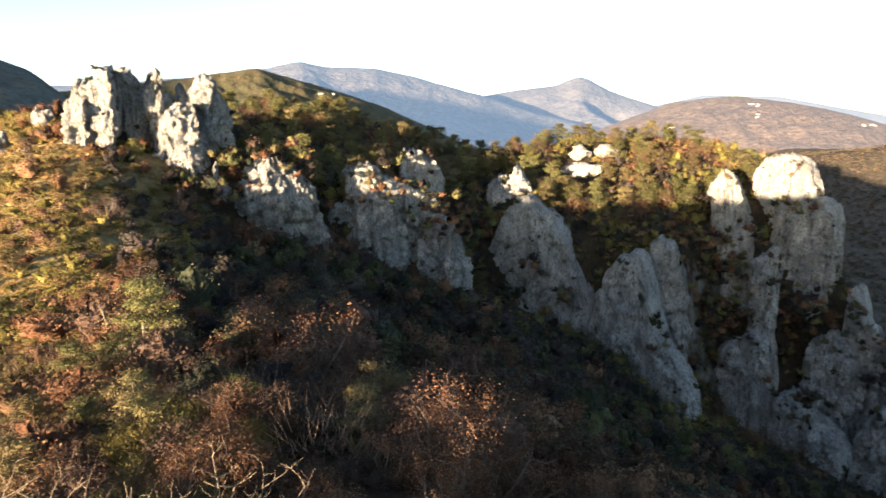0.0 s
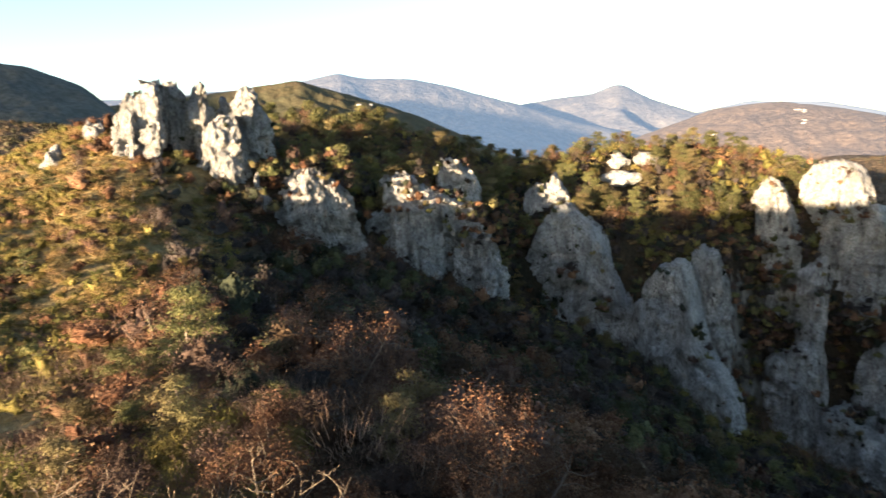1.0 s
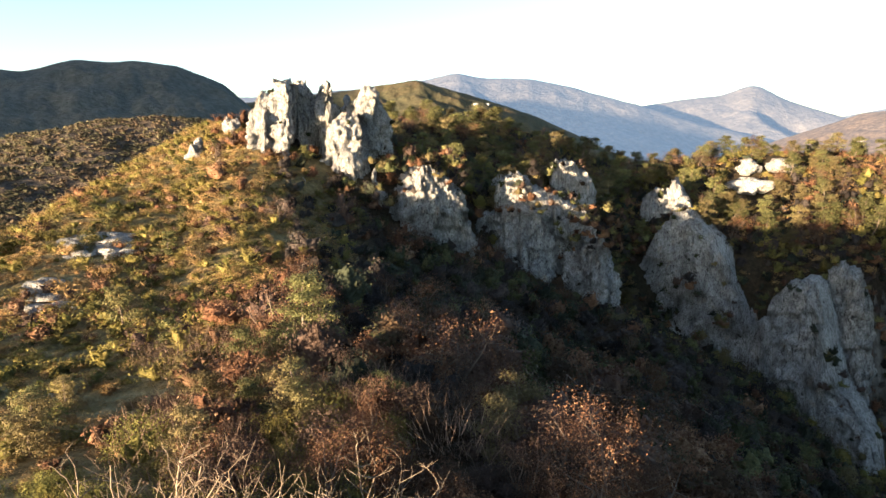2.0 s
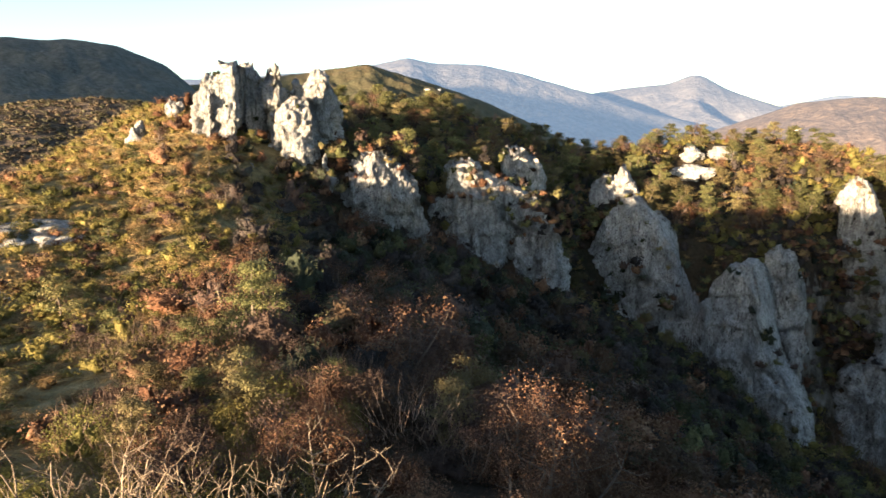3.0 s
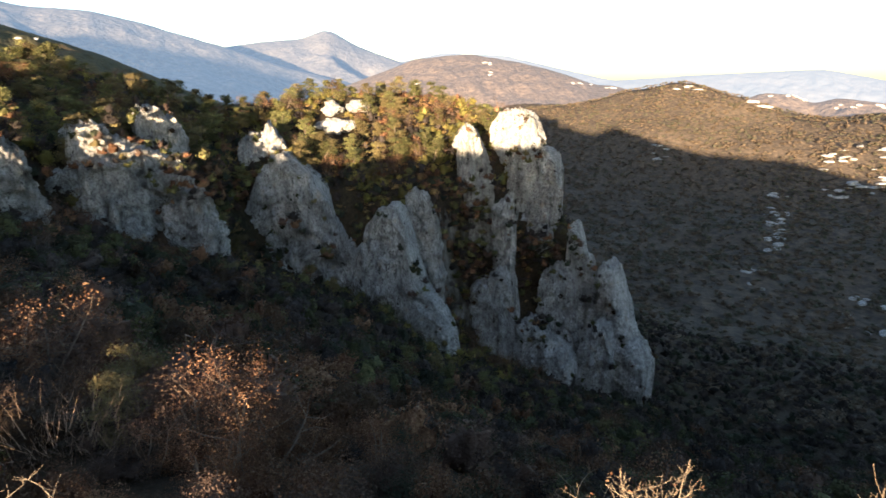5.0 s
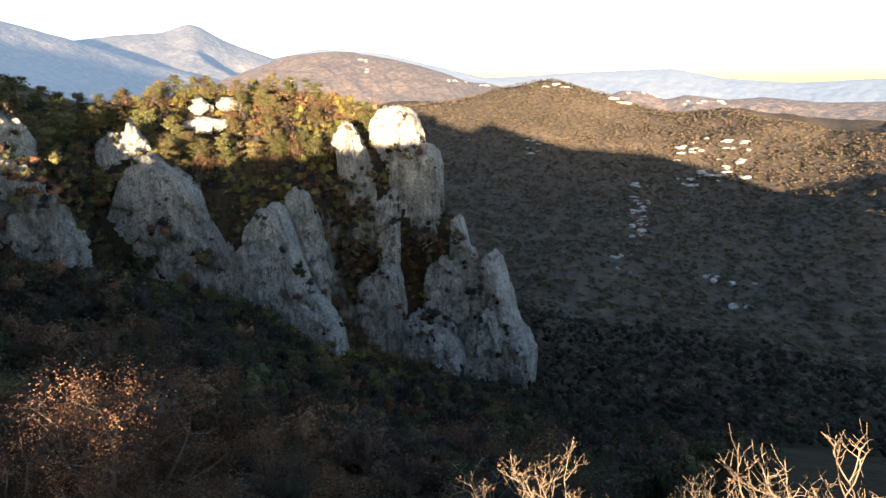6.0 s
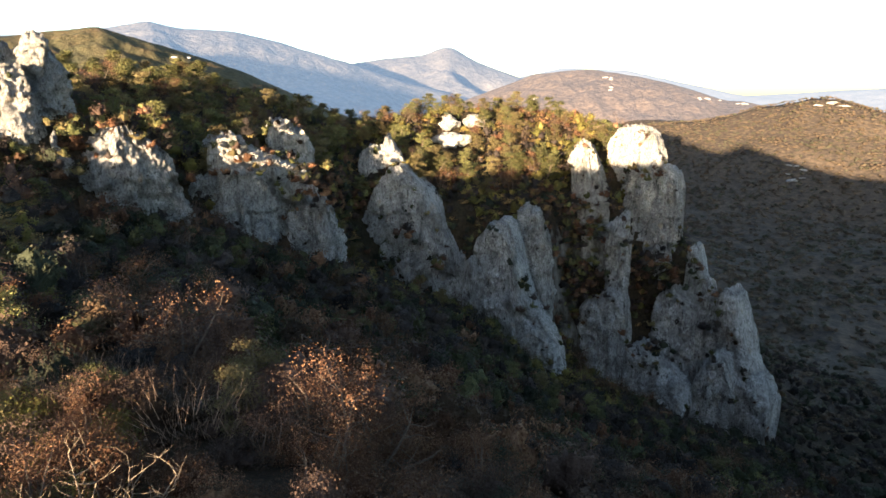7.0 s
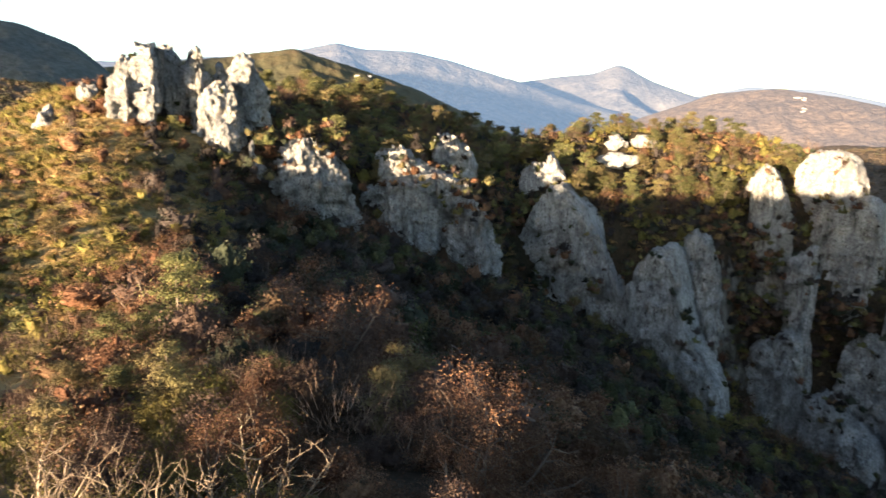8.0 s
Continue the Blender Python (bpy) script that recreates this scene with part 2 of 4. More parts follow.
def bark(name, a, c):
    m, t, b = material(name, 0.95)
    r = ramp(t, noise_at(t, 6, 6, (1, 1, 0.3)), (0.35, a), (0.7, c))
    t.links.new(r.outputs[0], b.inputs["Base Color"])
    bump(t, b, noise_at(t, 12, 6, (1, 1, 0.3)), 0.6, 0.03)
    return m


def hillside(name, a, b_, c, size, haze=None, grain=0.3):
    """Wooded hills; the far ones emit a pale colour that imitates haze."""
    m, t, b = material(name, 1.0)
    r = ramp(t, noise_at(t, size, 6, (1, 1, 1), 0.6), (0.35, a), (0.52, b_), (0.68, c))
    f = ramp(t, noise_at(t, size * 9, 6, (1, 1, 1), 0.7), (0.38, (grain,)), (0.62, (1.0,)))
    t.links.new(blend(t, 1.0, r.outputs[0], f.outputs[0], "MULTIPLY"), b.inputs["Base Color"])
    bump(t, b, noise_at(t, size * 10, 6), 1.2 - grain, 0.06 / size)
    if haze:
        b.inputs["Emission Color"].default_value = (*haze, 1)
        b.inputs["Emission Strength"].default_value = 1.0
    return m


LIMESTONE = limestone()
LITTER = litter()
OAK_LEAF = leaves("dry oak leaves", (0.045, 0.02, 0.013), (0.105, 0.052, 0.029), (0.22, 0.14, 0.082), (0.075, 0.052, 0.042), (0.5, 1.4), 0.2)
PINE_LEAF = leaves("pine needles", (0.034, 0.042, 0.018), (0.082, 0.086, 0.034), (0.18, 0.165, 0.065), (0.12, 0.096, 0.046), (0.55, 1.45), 0.25)
# pine foliage again, with the sunlit yellow-green put into its colour
SUNLIT_LEAF = leaves("sunlit yellow-green pine", (0.075, 0.07, 0.022), (0.155, 0.135, 0.04), (0.27, 0.22, 0.075), (0.105, 0.102, 0.03), (0.6, 1.4), 0.4)
# the next two are darkened, the second greyed too, to deepen the ravine's shade
SCRUB_LEAF = leaves("mixed scrub leaves darkened for shade", (0.022, 0.027, 0.013), (0.04, 0.046, 0.021), (0.085, 0.085, 0.038), (0.052, 0.032, 0.02), (0.4, 1.6))
WINTER_LEAF = leaves("grey-brown winter scrub darkened for shade", (0.017, 0.015, 0.015), (0.03, 0.025, 0.023), (0.056, 0.045, 0.039), (0.024, 0.03, 0.018), (0.4, 1.7))
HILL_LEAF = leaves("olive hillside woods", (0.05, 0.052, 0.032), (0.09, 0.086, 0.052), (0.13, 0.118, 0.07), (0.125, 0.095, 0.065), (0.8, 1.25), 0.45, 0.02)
# heath colours lightened to make the sunlit slopes look brighter
SUNLIT_HEATH_LEAF = leaves("olive heath", (0.15, 0.095, 0.044), (0.255, 0.168, 0.074), (0.38, 0.265, 0.125), (0.17, 0.145, 0.048), (0.75, 1.3), 0.42)
# autumn leaves made paler and greyer to make up for missing haze
FAR_LEAF = leaves("far autumn woods lightened for haze", (0.085, 0.066, 0.05), (0.13, 0.1, 0.072), (0.18, 0.143, 0.1), (0.088, 0.09, 0.062), (0.8, 1.2), 0.5, 0.02)
BARK = bark("dark bark", (0.07, 0.055, 0.045), (0.15, 0.12, 0.095))
TWIG = bark("pale bark", (0.11, 0.085, 0.062), (0.22, 0.175, 0.13))


# ---- mesh helpers ----
def mesh_from(name, verts, faces, mat, smooth=False):
    me = bpy.data.meshes.new(name)
    verts, faces = np.asarray(verts, np.float32), np.asarray(faces, np.int32)
    n, k = faces.shape
    me.vertices.add(len(verts))
    me.vertices.foreach_set("co", verts.ravel())
    me.loops.add(n * k)
    me.loops.foreach_set("vertex_index", faces.ravel())
    me.polygons.add(n)
    me.polygons.foreach_set("loop_start", np.arange(0, n * k, k, dtype=np.int32))
    if smooth:
        me.polygons.foreach_set("use_smooth", np.ones(n, bool))
    me.update(calc_edges=True)
    me.materials.append(mat)
    return me


def grid_faces(rows, cols, closed=False):
    i, j = np.meshgrid(np.arange(rows - 1), np.arange(cols if closed else cols - 1), indexing="ij")
    j1 = (j + 1) % cols
    return np.stack([i * cols + j, i * cols + j1, (i + 1) * cols + j1, (i + 1) * cols + j], -1).reshape(-1, 4)


# ---- ground: one sheet to the horizon ----
bearings = np.radians(np.concatenate([np.arange(-180, -66, 2.0), np.arange(-66, 76, 0.48), np.arange(76, 180, 2.0)]))
reach = np.concatenate([[0.0, 1.2], np.arange(2.2, 68, 1.0), np.arange(68, 128, 0.5), np.arange(128, 150, 1.0), np.geomspace(150, 4900, 120)])
RR, AA = np.meshgrid(reach, bearings, indexing="ij")
GX, GY = RR * np.sin(AA), RR * np.cos(AA)
sheet = np.stack([GX, GY, height(GX, GY)], -1).reshape(-1, 3)
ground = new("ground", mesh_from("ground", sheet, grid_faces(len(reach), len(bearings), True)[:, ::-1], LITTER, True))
tagged(ground, "brown leaf-littered mountain ground falling to a wooded ravine", "ground", kind="structure")


# ---- far mountains ----
FLANKS = {}


def mountain(name, label, distance, depth, base, mat, skyline, wave, seed):
    """A ridge that follows a skyline of (bearing, elevation in degrees), with spurs and gullies on its flanks."""
    b0, b1 = skyline[0][0], skyline[-1][0]
    az = np.arange(b0, b1 + 0.01, 0.2)
    top = np.interp(az, [p[0] for p in skyline], [p[1] for p in skyline])
    soft_bell = np.exp(-0.5 * (np.arange(-8, 9) / 1.6) ** 2)
    top = np.convolve(np.pad(top, 8, mode="edge"), soft_bell / soft_bell.sum(), "valid")
    crest = distance * np.tan(np.radians(top)) + rough(az, az * 0 + seed, 4, seed, 4) * min(wave, 60) * 0.07
    s = np.concatenate([np.linspace(-1, 0, 36), np.linspace(0, 1, 8)[1:]])
    S, A = np.meshgrid(s, az, indexing="ij")
    R = distance + S * depth
    x, y = R * np.sin(np.radians(A)), R * np.cos(np.radians(A))
    fall = np.abs(S) ** 1.15
    z = crest[None, :] * (1 - fall) + base * fall
    spur = 0.7 - 1.8 * np.abs(rough(x, y, depth * 1.1, seed, 3)) + 0.25 * rough(x, y, depth * 0.25, seed + 9, 3)
    z = z + np.minimum(spur, 0.1) * wave * np.clip(fall * 2.2, 0, 1) ** 1.5 * np.clip((1 - fall) * 2 + 0.15, 0, 1)
    z = z + rough(x, y, depth * 0.05, seed + 5, 3) * min(depth * 0.012, 6) * np.clip(fall * 8, 0.15, 1)
    ob = new(name, mesh_from(name, np.stack([x, y, z], -1).reshape(-1, 3), grid_faces(len(s), len(az))[:, ::-1], mat, True))
    FLANKS[name] = (az, s[:36], x[:36], y[:36], z[:36])
    return tagged(ob, label, "mountain", kind="structure")


# PALE_BLUE, FAR_BLUE and MID_BROWN emit a pale tint in place of haze
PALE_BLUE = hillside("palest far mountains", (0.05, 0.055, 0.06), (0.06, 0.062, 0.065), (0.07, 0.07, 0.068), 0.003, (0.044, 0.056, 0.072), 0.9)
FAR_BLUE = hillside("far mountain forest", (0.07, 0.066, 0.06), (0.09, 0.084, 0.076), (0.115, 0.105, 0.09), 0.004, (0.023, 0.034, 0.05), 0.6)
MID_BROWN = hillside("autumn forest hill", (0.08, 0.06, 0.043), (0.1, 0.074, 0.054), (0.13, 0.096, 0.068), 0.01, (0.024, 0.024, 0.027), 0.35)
DARK_HILL = hillside("wooded hill", (0.06, 0.062, 0.036), (0.09, 0.08, 0.045), (0.12, 0.088, 0.05), 0.02, None, 0.5)
# woods tinted blue-grey, so the bluish shade sits in the base colour
SHADED_HILL = hillside("shaded wooded hill", (0.075, 0.085, 0.08), (0.095, 0.1, 0.09), (0.12, 0.115, 0.095), 0.02, None, 0.6)
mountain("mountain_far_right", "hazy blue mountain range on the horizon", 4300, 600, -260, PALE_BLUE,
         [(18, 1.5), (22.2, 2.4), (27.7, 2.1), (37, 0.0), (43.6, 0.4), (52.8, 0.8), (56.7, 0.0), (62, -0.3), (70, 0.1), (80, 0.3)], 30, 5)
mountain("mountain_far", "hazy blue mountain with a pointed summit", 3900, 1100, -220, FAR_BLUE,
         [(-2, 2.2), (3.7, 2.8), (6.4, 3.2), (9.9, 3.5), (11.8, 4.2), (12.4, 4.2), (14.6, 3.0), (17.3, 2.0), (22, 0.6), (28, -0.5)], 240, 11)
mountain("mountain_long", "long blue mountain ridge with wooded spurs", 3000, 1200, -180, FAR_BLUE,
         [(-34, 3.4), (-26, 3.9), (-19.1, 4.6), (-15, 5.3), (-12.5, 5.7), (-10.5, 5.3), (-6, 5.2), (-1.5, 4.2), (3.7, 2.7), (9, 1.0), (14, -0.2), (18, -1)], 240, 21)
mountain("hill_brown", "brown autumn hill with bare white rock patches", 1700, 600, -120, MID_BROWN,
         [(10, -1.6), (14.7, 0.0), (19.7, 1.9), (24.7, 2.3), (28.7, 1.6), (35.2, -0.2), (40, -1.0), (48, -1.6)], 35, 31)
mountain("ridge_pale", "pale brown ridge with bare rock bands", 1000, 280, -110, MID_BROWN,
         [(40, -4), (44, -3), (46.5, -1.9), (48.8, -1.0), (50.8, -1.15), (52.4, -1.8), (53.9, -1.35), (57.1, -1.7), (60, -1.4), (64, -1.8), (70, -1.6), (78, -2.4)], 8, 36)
mountain("hill_dark", "dark wooded hill with an autumn crown", 1250, 420, -60, DARK_HILL,
         [(-32, 3.0), (-22, 4.3), (-18.1, 4.9), (-16.1, 5.2), (-10.5, 3.6), (-4.9, 1.8), (-2.4, 0.6), (2, -1.5), (6, -3)], 16, 41)
# out of view: added only to throw its shadow over the double-topped hill
mountain("hill_beside", "unseen wooded hill added beside the viewpoint to cast shade", 900, 330, -50, DARK_HILL,
         [(-124, -2), (-118, 1), (-112, 4.5), (-104, 8.5), (-96, 9.4), (-89, 9.0), (-84, 6), (-78, 2), (-72, -2)], 10, 61)
# never seen: its skyline is set to shade the foot of the long ridge
mountain("mountain_behind", "unseen wooded mountain added behind the viewpoint to cast shade", 2200, 700, -60, DARK_HILL,
         [(-78, 1), (-84, 5), (-90, 8.5), (-96, 9.8), (-109, 8.6), (-116, 7.4), (-123.5, 5.4), (-131, 3.0), (-136, 1.4), (-142, -2)][::-1], 40, 71)
mountain("hill_shaded", "dark green wooded hill with a rounded double top", 760, 330, -50, SHADED_HILL,
         [(-66, 3), (-56, 4.2), (-48.5, 5.1), (-47.1, 5.0), (-43.7, 6.1), (-41.6, 6.0), (-39.8, 6.3), (-36.1, 6.0), (-34.4, 5.3), (-32.6, 4.5), (-31.2, 3.3), (-28, 0), (-25, -3)], 12, 51)


# ---- rock: limestone cliffs and outcrops ----
def crease(p):
    return (1 - min(1.0, abs(noise.noise(p)) * 2.2)) ** 3


def block(p):
    """Angular blocks: a random step for each cell of a warped lattice, with a groove at its edge."""
    d, pts = noise.voronoi(p)
    return noise.cell(pts[0] * 7.7) - 0.5, max(0.0, 1 - (d[1] - d[0]) * 7)


def lobe(width, depth, tall, taper, blunt, seed, jagged, cols, rows_, shift):
    """One weathered lobe of rock: ribs, clefts, blocks and a top that is blunt, domed or jagged."""
    verts = []
    off = Vector((seed * 7.31, seed * 3.17, seed * 1.93))
    size = min(width, depth) * 0.5
    rng = random.Random(seed * 31)
    tilt_x, tilt_y = rng.uniform(-0.3, 0.3), rng.uniform(-0.12, 0.3)
    lean_x = rng.uniform(-0.08, 0.08) * tall
    unit = min(1.0, size / 2.5)
    for i in range(rows_):
        v = i / (rows_ - 1)
        top = max(0.0, (v - blunt) / (1 - blunt))
        crown = max(0.0, 1 - top ** 2.5) ** 0.55
        grow = 1 + (1 - taper) * 0.5 * (1 - v) + 0.05 * (1 - v)
        for j in range(cols):
            a = 2 * math.pi * j / cols
            c, s = math.cos(a), math.sin(a)
            k = (abs(c) ** 2.3 + abs(s) ** 2.3) ** (-1 / 2.3)
            x, y = 0.5 * width * grow * crown * c * k, 0.5 * depth * grow * crown * s * k
            p = Vector((x, y, tall * (v * 1.12 if v < blunt else blunt * 1.12 + (1 - blunt * 1.12) * (1 - (1 - top) ** 1.8))))
            q = p + off
            q = q + Vector((noise.noise(q * 0.5), noise.noise(q * 0.5 + Vector((9, 0, 0))), noise.noise(q * 0.5))) * 0.6
            rib = noise.noise(Vector((q.x * 0.42, q.y * 0.42, q.z * 0.13)))
            cleft = crease(Vector((q.x * 0.36 + 5, q.y * 0.36, q.z * 0.12)))
            lump = noise.noise(q * 0.24)
            step, groove = block(Vector((q.x * 0.36, q.y * 0.36, q.z * 0.30)))
            step2, groove2 = block(Vector((q.x * 0.95, q.y * 0.95, q.z * 0.8)))
            fine = noise.fractal(q * 2.0, 0.6, 2.2, 5)
            push = size * (0.30 * lump + 0.10 * rib - 0.12 * cleft)
            push += unit * (0.40 * step - 0.26 * groove + 0.20 * step2 - 0.12 * groove2 + 0.22 * fine)
            p += Vector((c, s, 0.0)) * push * (0.25 + 0.75 * crown)
            up = noise.noise(Vector((q.x * 0.4, q.y * 0.4, 3.0))) + 0.7 * noise.noise(Vector((q.x * 1.1, q.y * 1.1, 8.0)))
            p.z += jagged * tall * up * v * v + unit * 0.22 * fine * (0.3 + v) + (tilt_x * x + tilt_y * y) * v * v * 0.6
            p.x += lean_x * v * v
            verts.append(tuple(p + Vector(shift)))
    return verts


# kind, bearing, distance, foot, top, width, depth, turn
ROCKS = [
    ("boulder", 12.2, 124, -2.8, 0.4, 4.6, 4.0, -13),
    ("boulder", 14.6, 126, -4.0, -1.7, 5.0, 4.0, 20),
    ("boulder", 12.4, 118, -8.8, -5.4, 7.0, 5.0, -20),
    ("boulder", -35.3, 84, -3.0, 0.1, 2.4, 2.2, 25),
    ("boulder", -34.7, 82, -3.4, -1.6, 2.4, 2.0, 80),
    ("boulder", -32.3, 90, 0.6, 3.7, 2.4, 2.4, 15),
]
WORDS = {"outcrop": ("weathered pale limestone outcrop among pines", "rock", "outcrops on the ridge"),
         "cliff": ("grey fluted limestone cliff buttress above the ravine", "cliff", "buttresses of the cliff"),
         "boulder": ("rounded pale limestone boulder on the ridge top", "boulder", "boulders on the ridge")}
def boulder_mesh(width, depth, tall, seed):
    """A rounded, chipped boulder."""
    bm = bmesh.new()
    bmesh.ops.create_icosphere(bm, subdivisions=4, radius=0.5)
    off = Vector((seed * 4.7, seed * 2.3, 0))
    for v in bm.verts:
        q = v.co * 2.2 + off
        step, groove = block(q * 1.1)
        v.co *= 1 + 0.36 * noise.noise(q * 0.8) + 0.26 * step - 0.1 * groove + 0.14 * noise.fractal(q * 2.5, 0.8, 2.1, 5)
        v.co = Vector((v.co.x * width, v.co.y * depth, (v.co.z + 0.42) * tall * 1.08))
    me = bpy.data.meshes.new("boulder")
    bm.to_mesh(me)
    bm.free()
    me.polygons.foreach_set("use_smooth", np.ones(len(me.polygons), bool))
    me.materials.append(LIMESTONE)
    return me


for n, (kind, bearing, away, low, high, width, depth, turn) in enumerate(ROCKS):
    x, y = spot(bearing, away)
    ob = new(kind, boulder_mesh(width, depth, high - low, n + 1))
    ob.matrix_world = pose(x, y, min(low, ground_z(x, y) - 0.2 * (high - low)), 0, 0, turn)
    label, category, group = WORDS[kind]
    tagged(ob, label, category, group)


# cliff walls: runs of (x, y, foot height, top height) along their faces
WALLS = []


def curve(points, n):
    """A smooth run of n places through the points."""
    p = np.array(points)
    d = np.concatenate([[0], np.cumsum(np.hypot(*np.diff(p[:, :2], axis=0).T))])
    t = np.linspace(0, d[-1], n)
    out = np.stack([np.interp(t, d, p[:, k]) for k in range(p.shape[1])], 1)
    w = max(1, n // 18)
    pad = np.pad(out, ((w, w), (0, 0)), mode="reflect", reflect_type="odd")
    return np.stack([np.convolve(pad[:, k], np.ones(2 * w + 1) / (2 * w + 1), "valid") for k in range(p.shape[1])], 1), d[-1]


def plates(s, z, seed, wide, tall):
    """Jointed rock: each cell of a tall lattice stands forward or back, with an open joint at its edge."""
    d, pts = noise.voronoi(Vector((s / wide, z / tall, seed * 3.7)))
    return noise.cell(pts[0] * 7.7) - 0.5, max(0.0, 1 - (d[1] - d[0]) * 6)


def rock_face(name, line, thick, jagged, seed, strength, blunt):
    """A battered rock face with columns, joints and bedding ledges, a broken rim, a top and a back, along rows of (x, y, foot, top)."""
    n = len(line)
    tall = float((line[:, 3] - line[:, 2]).max())
    m = int(tall / 0.26) + 10
    way = np.gradient(line[:, :2], axis=0)
    way /= np.linalg.norm(way, axis=1)[:, None]
    out = np.stack([way[:, 1], -way[:, 0]], 1)
    along = np.concatenate([[0], np.cumsum(np.hypot(*np.diff(line[:, :2], axis=0).T))])
    facing = Vector((*out.mean(axis=0), 0)).normalized()
    profile = [(0.0, v) for v in np.linspace(0, 1, m)] + [(b, 1.0) for b in (0.08, 0.18, 0.3, 0.5, 0.7, 0.9)] + [(1.0, v) for v in (0.97, 0.7, 0.4, 0.0)]
    verts = []
    for back, v in profile:
        for i in range(n):
            x, y, low, high = line[i]
            t = abs(2 * i / (n - 1) - 1)
            end = math.sqrt(max(0.0, 1 - t ** 8)) * 0.96 + 0.04
            z = low + (high - low) * v
            edge = max(0.0, (z - high + 1.6) / 1.6) if back == 0 else 1.0
            turn_in = max(0.0, (t - 1 + blunt) / blunt) if blunt else 0.0
            inset = 1.0 * edge ** 2.2 + 0.9 * turn_in ** 2.5
            lean = 0.13 * (z - 0.5 * (low + high)) + back * (thick * (0.35 + 0.65 * end) - 0.5)
            o = Vector((out[i, 0], out[i, 1], 0))
            p = Vector((x, y, z)) - o * inset - facing * lean
            q = Vector((p.x, p.y, z)) + Vector((seed * 5.1, 0, 0))
            s = along[i] + seed * 31 + 0.7 * noise.noise(q * 0.5) + 0.25 * noise.noise(q * 1.7)
            h = z + 0.5 * noise.noise(q * 0.6 + Vector((7, 0, 0)))
            step, joint = plates(s, h, seed, 3.4, 5.5)
            step2, joint2 = plates(s, h, seed + 50, 1.2, 1.7)
            step3, joint3 = plates(s, h, seed + 90, 0.5, 0.55)
            lump = noise.noise(q * 0.16)
            flute = 1 - abs(noise.noise(Vector((s * 0.75, h * 0.09, seed)))) * 2
            bed = crease(Vector((s * 0.05, h * 0.42, seed)))
            fine = noise.fractal(q * 1.9, 0.7, 2.2, 4)
            tier = (h / 4.4 + 0.7 * noise.noise(Vector((s * 0.12, 4.0, seed)))) % 1.0
            push = 0.55 * (0.5 - tier) + 0.9 * lump + 0.8 * step - 0.4 * joint + 0.42 * step2 - 0.2 * joint2 + 0.2 * step3 - 0.1 * joint3 + 0.14 * flute - 0.25 * bed + 0.34 * fine
            p += o * push * strength * end * (1.0 if back == 0 else 0.5 if back < 1 else -0.6)
            rim = 0.9 * step + 0.5 * step2 + 0.4 * noise.noise(Vector((p.x * 0.35, p.y * 0.35, seed)))
            notch = 0.9 * noise.noise(Vector((s * 0.36, 2.0, seed))) + 0.6 * noise.noise(Vector((s * 0.95, 6.0, seed)))
            p.z += (jagged * 1.4 * rim + strength * notch + 0.2 * fine) * v ** 3 + 0.1 * fine
            if v == 1.0:
                p.z += 0.5 * (fine * 0.5 + noise.noise(p * 0.5))
            verts.append(tuple(p))
    return mesh_from(name, verts, grid_faces(len(profile), n), LIMESTONE)


def wall(kind, thick, jagged, *points):
    """A rock wall with lower ribs standing proud of its face."""
    WALLS.append(points)
    seed = len(WALLS)
    rng = random.Random(seed * 19)
    run = sum(math.hypot(b[0] - a[0], b[1] - a[1]) for a, b in zip(points, points[1:]))
    n = int(run / 0.2) + 14
    line, _ = curve(points, n)
    strength = 0.85 if kind == "cliff" else 0.6
    label, category, group = WORDS[kind]
    ob = tagged(new(kind, rock_face(kind, line, thick, jagged, seed, strength, 0.12)), label, category, group)
    for k in range(int(run / 4.5) if kind == "cliff" else int(run / 9)):
        wide = rng.randint(9, 17)
        i = rng.randint(0, max(0, n - wide - 1))
        rib = line[i:i + wide].copy()
        if len(rib) < 8:
            continue
        bow = np.linspace(-1, 1, len(rib)) ** 2
        high = rib[:, 2] + (rib[:, 3] - rib[:, 2]) * rng.uniform(0.5, 0.93)
        rib[:, 3] = high - 1.6 * bow
        r = np.hypot(rib[:, 0], rib[:, 1])
        near = rng.uniform(0.5, 1.0) - 0.5 * bow
        rib[:, 0] -= rib[:, 0] / r * near
        rib[:, 1] -= rib[:, 1] / r * near
        new("rock_rib", rock_face("rock_rib", rib, 2.2, jagged, seed * 7 + k + 200, strength * 0.7, 0.5)).parent = ob
    return ob


def face(kind, thick, jagged, *points):
    """A wall given by (bearing, distance, elevation of its foot, elevation of its top), in degrees."""
    wall(kind, thick, jagged, *((*spot(b, r), r * math.tan(radians(low)) - (7 if kind == "cliff" else 2), r * math.tan(radians(high))) for b, r, low, high in points))


# the cliff above the ravine
face("cliff", 7, 0.3, (-20, 71, -9, -5.7), (-18.3, 70.2, -9.5, -4.8), (-17, 70, -10, -3.9), (-15.3, 70, -10.8, -3.4), (-14.3, 70.4, -11.3, -2.8), (-13.2, 71, -11.7, -3.1), (-11.8, 71.6, -12, -3.7), (-10.8, 72.2, -12, -5.2), (-10.2, 73, -12.3, -6.8), (-9.9, 75, -12.5, -8.3))
face("cliff", 7, 0.25, (-9.8, 77, -13.2, -8.2), (-8.8, 75.6, -13.5, -6.6), (-7.2, 75, -13.7, -5.9), (-5.1, 75.5, -14.2, -6.0), (-3.7, 76.3, -14.7, -6.4), (-2.9, 78, -15, -8.0))
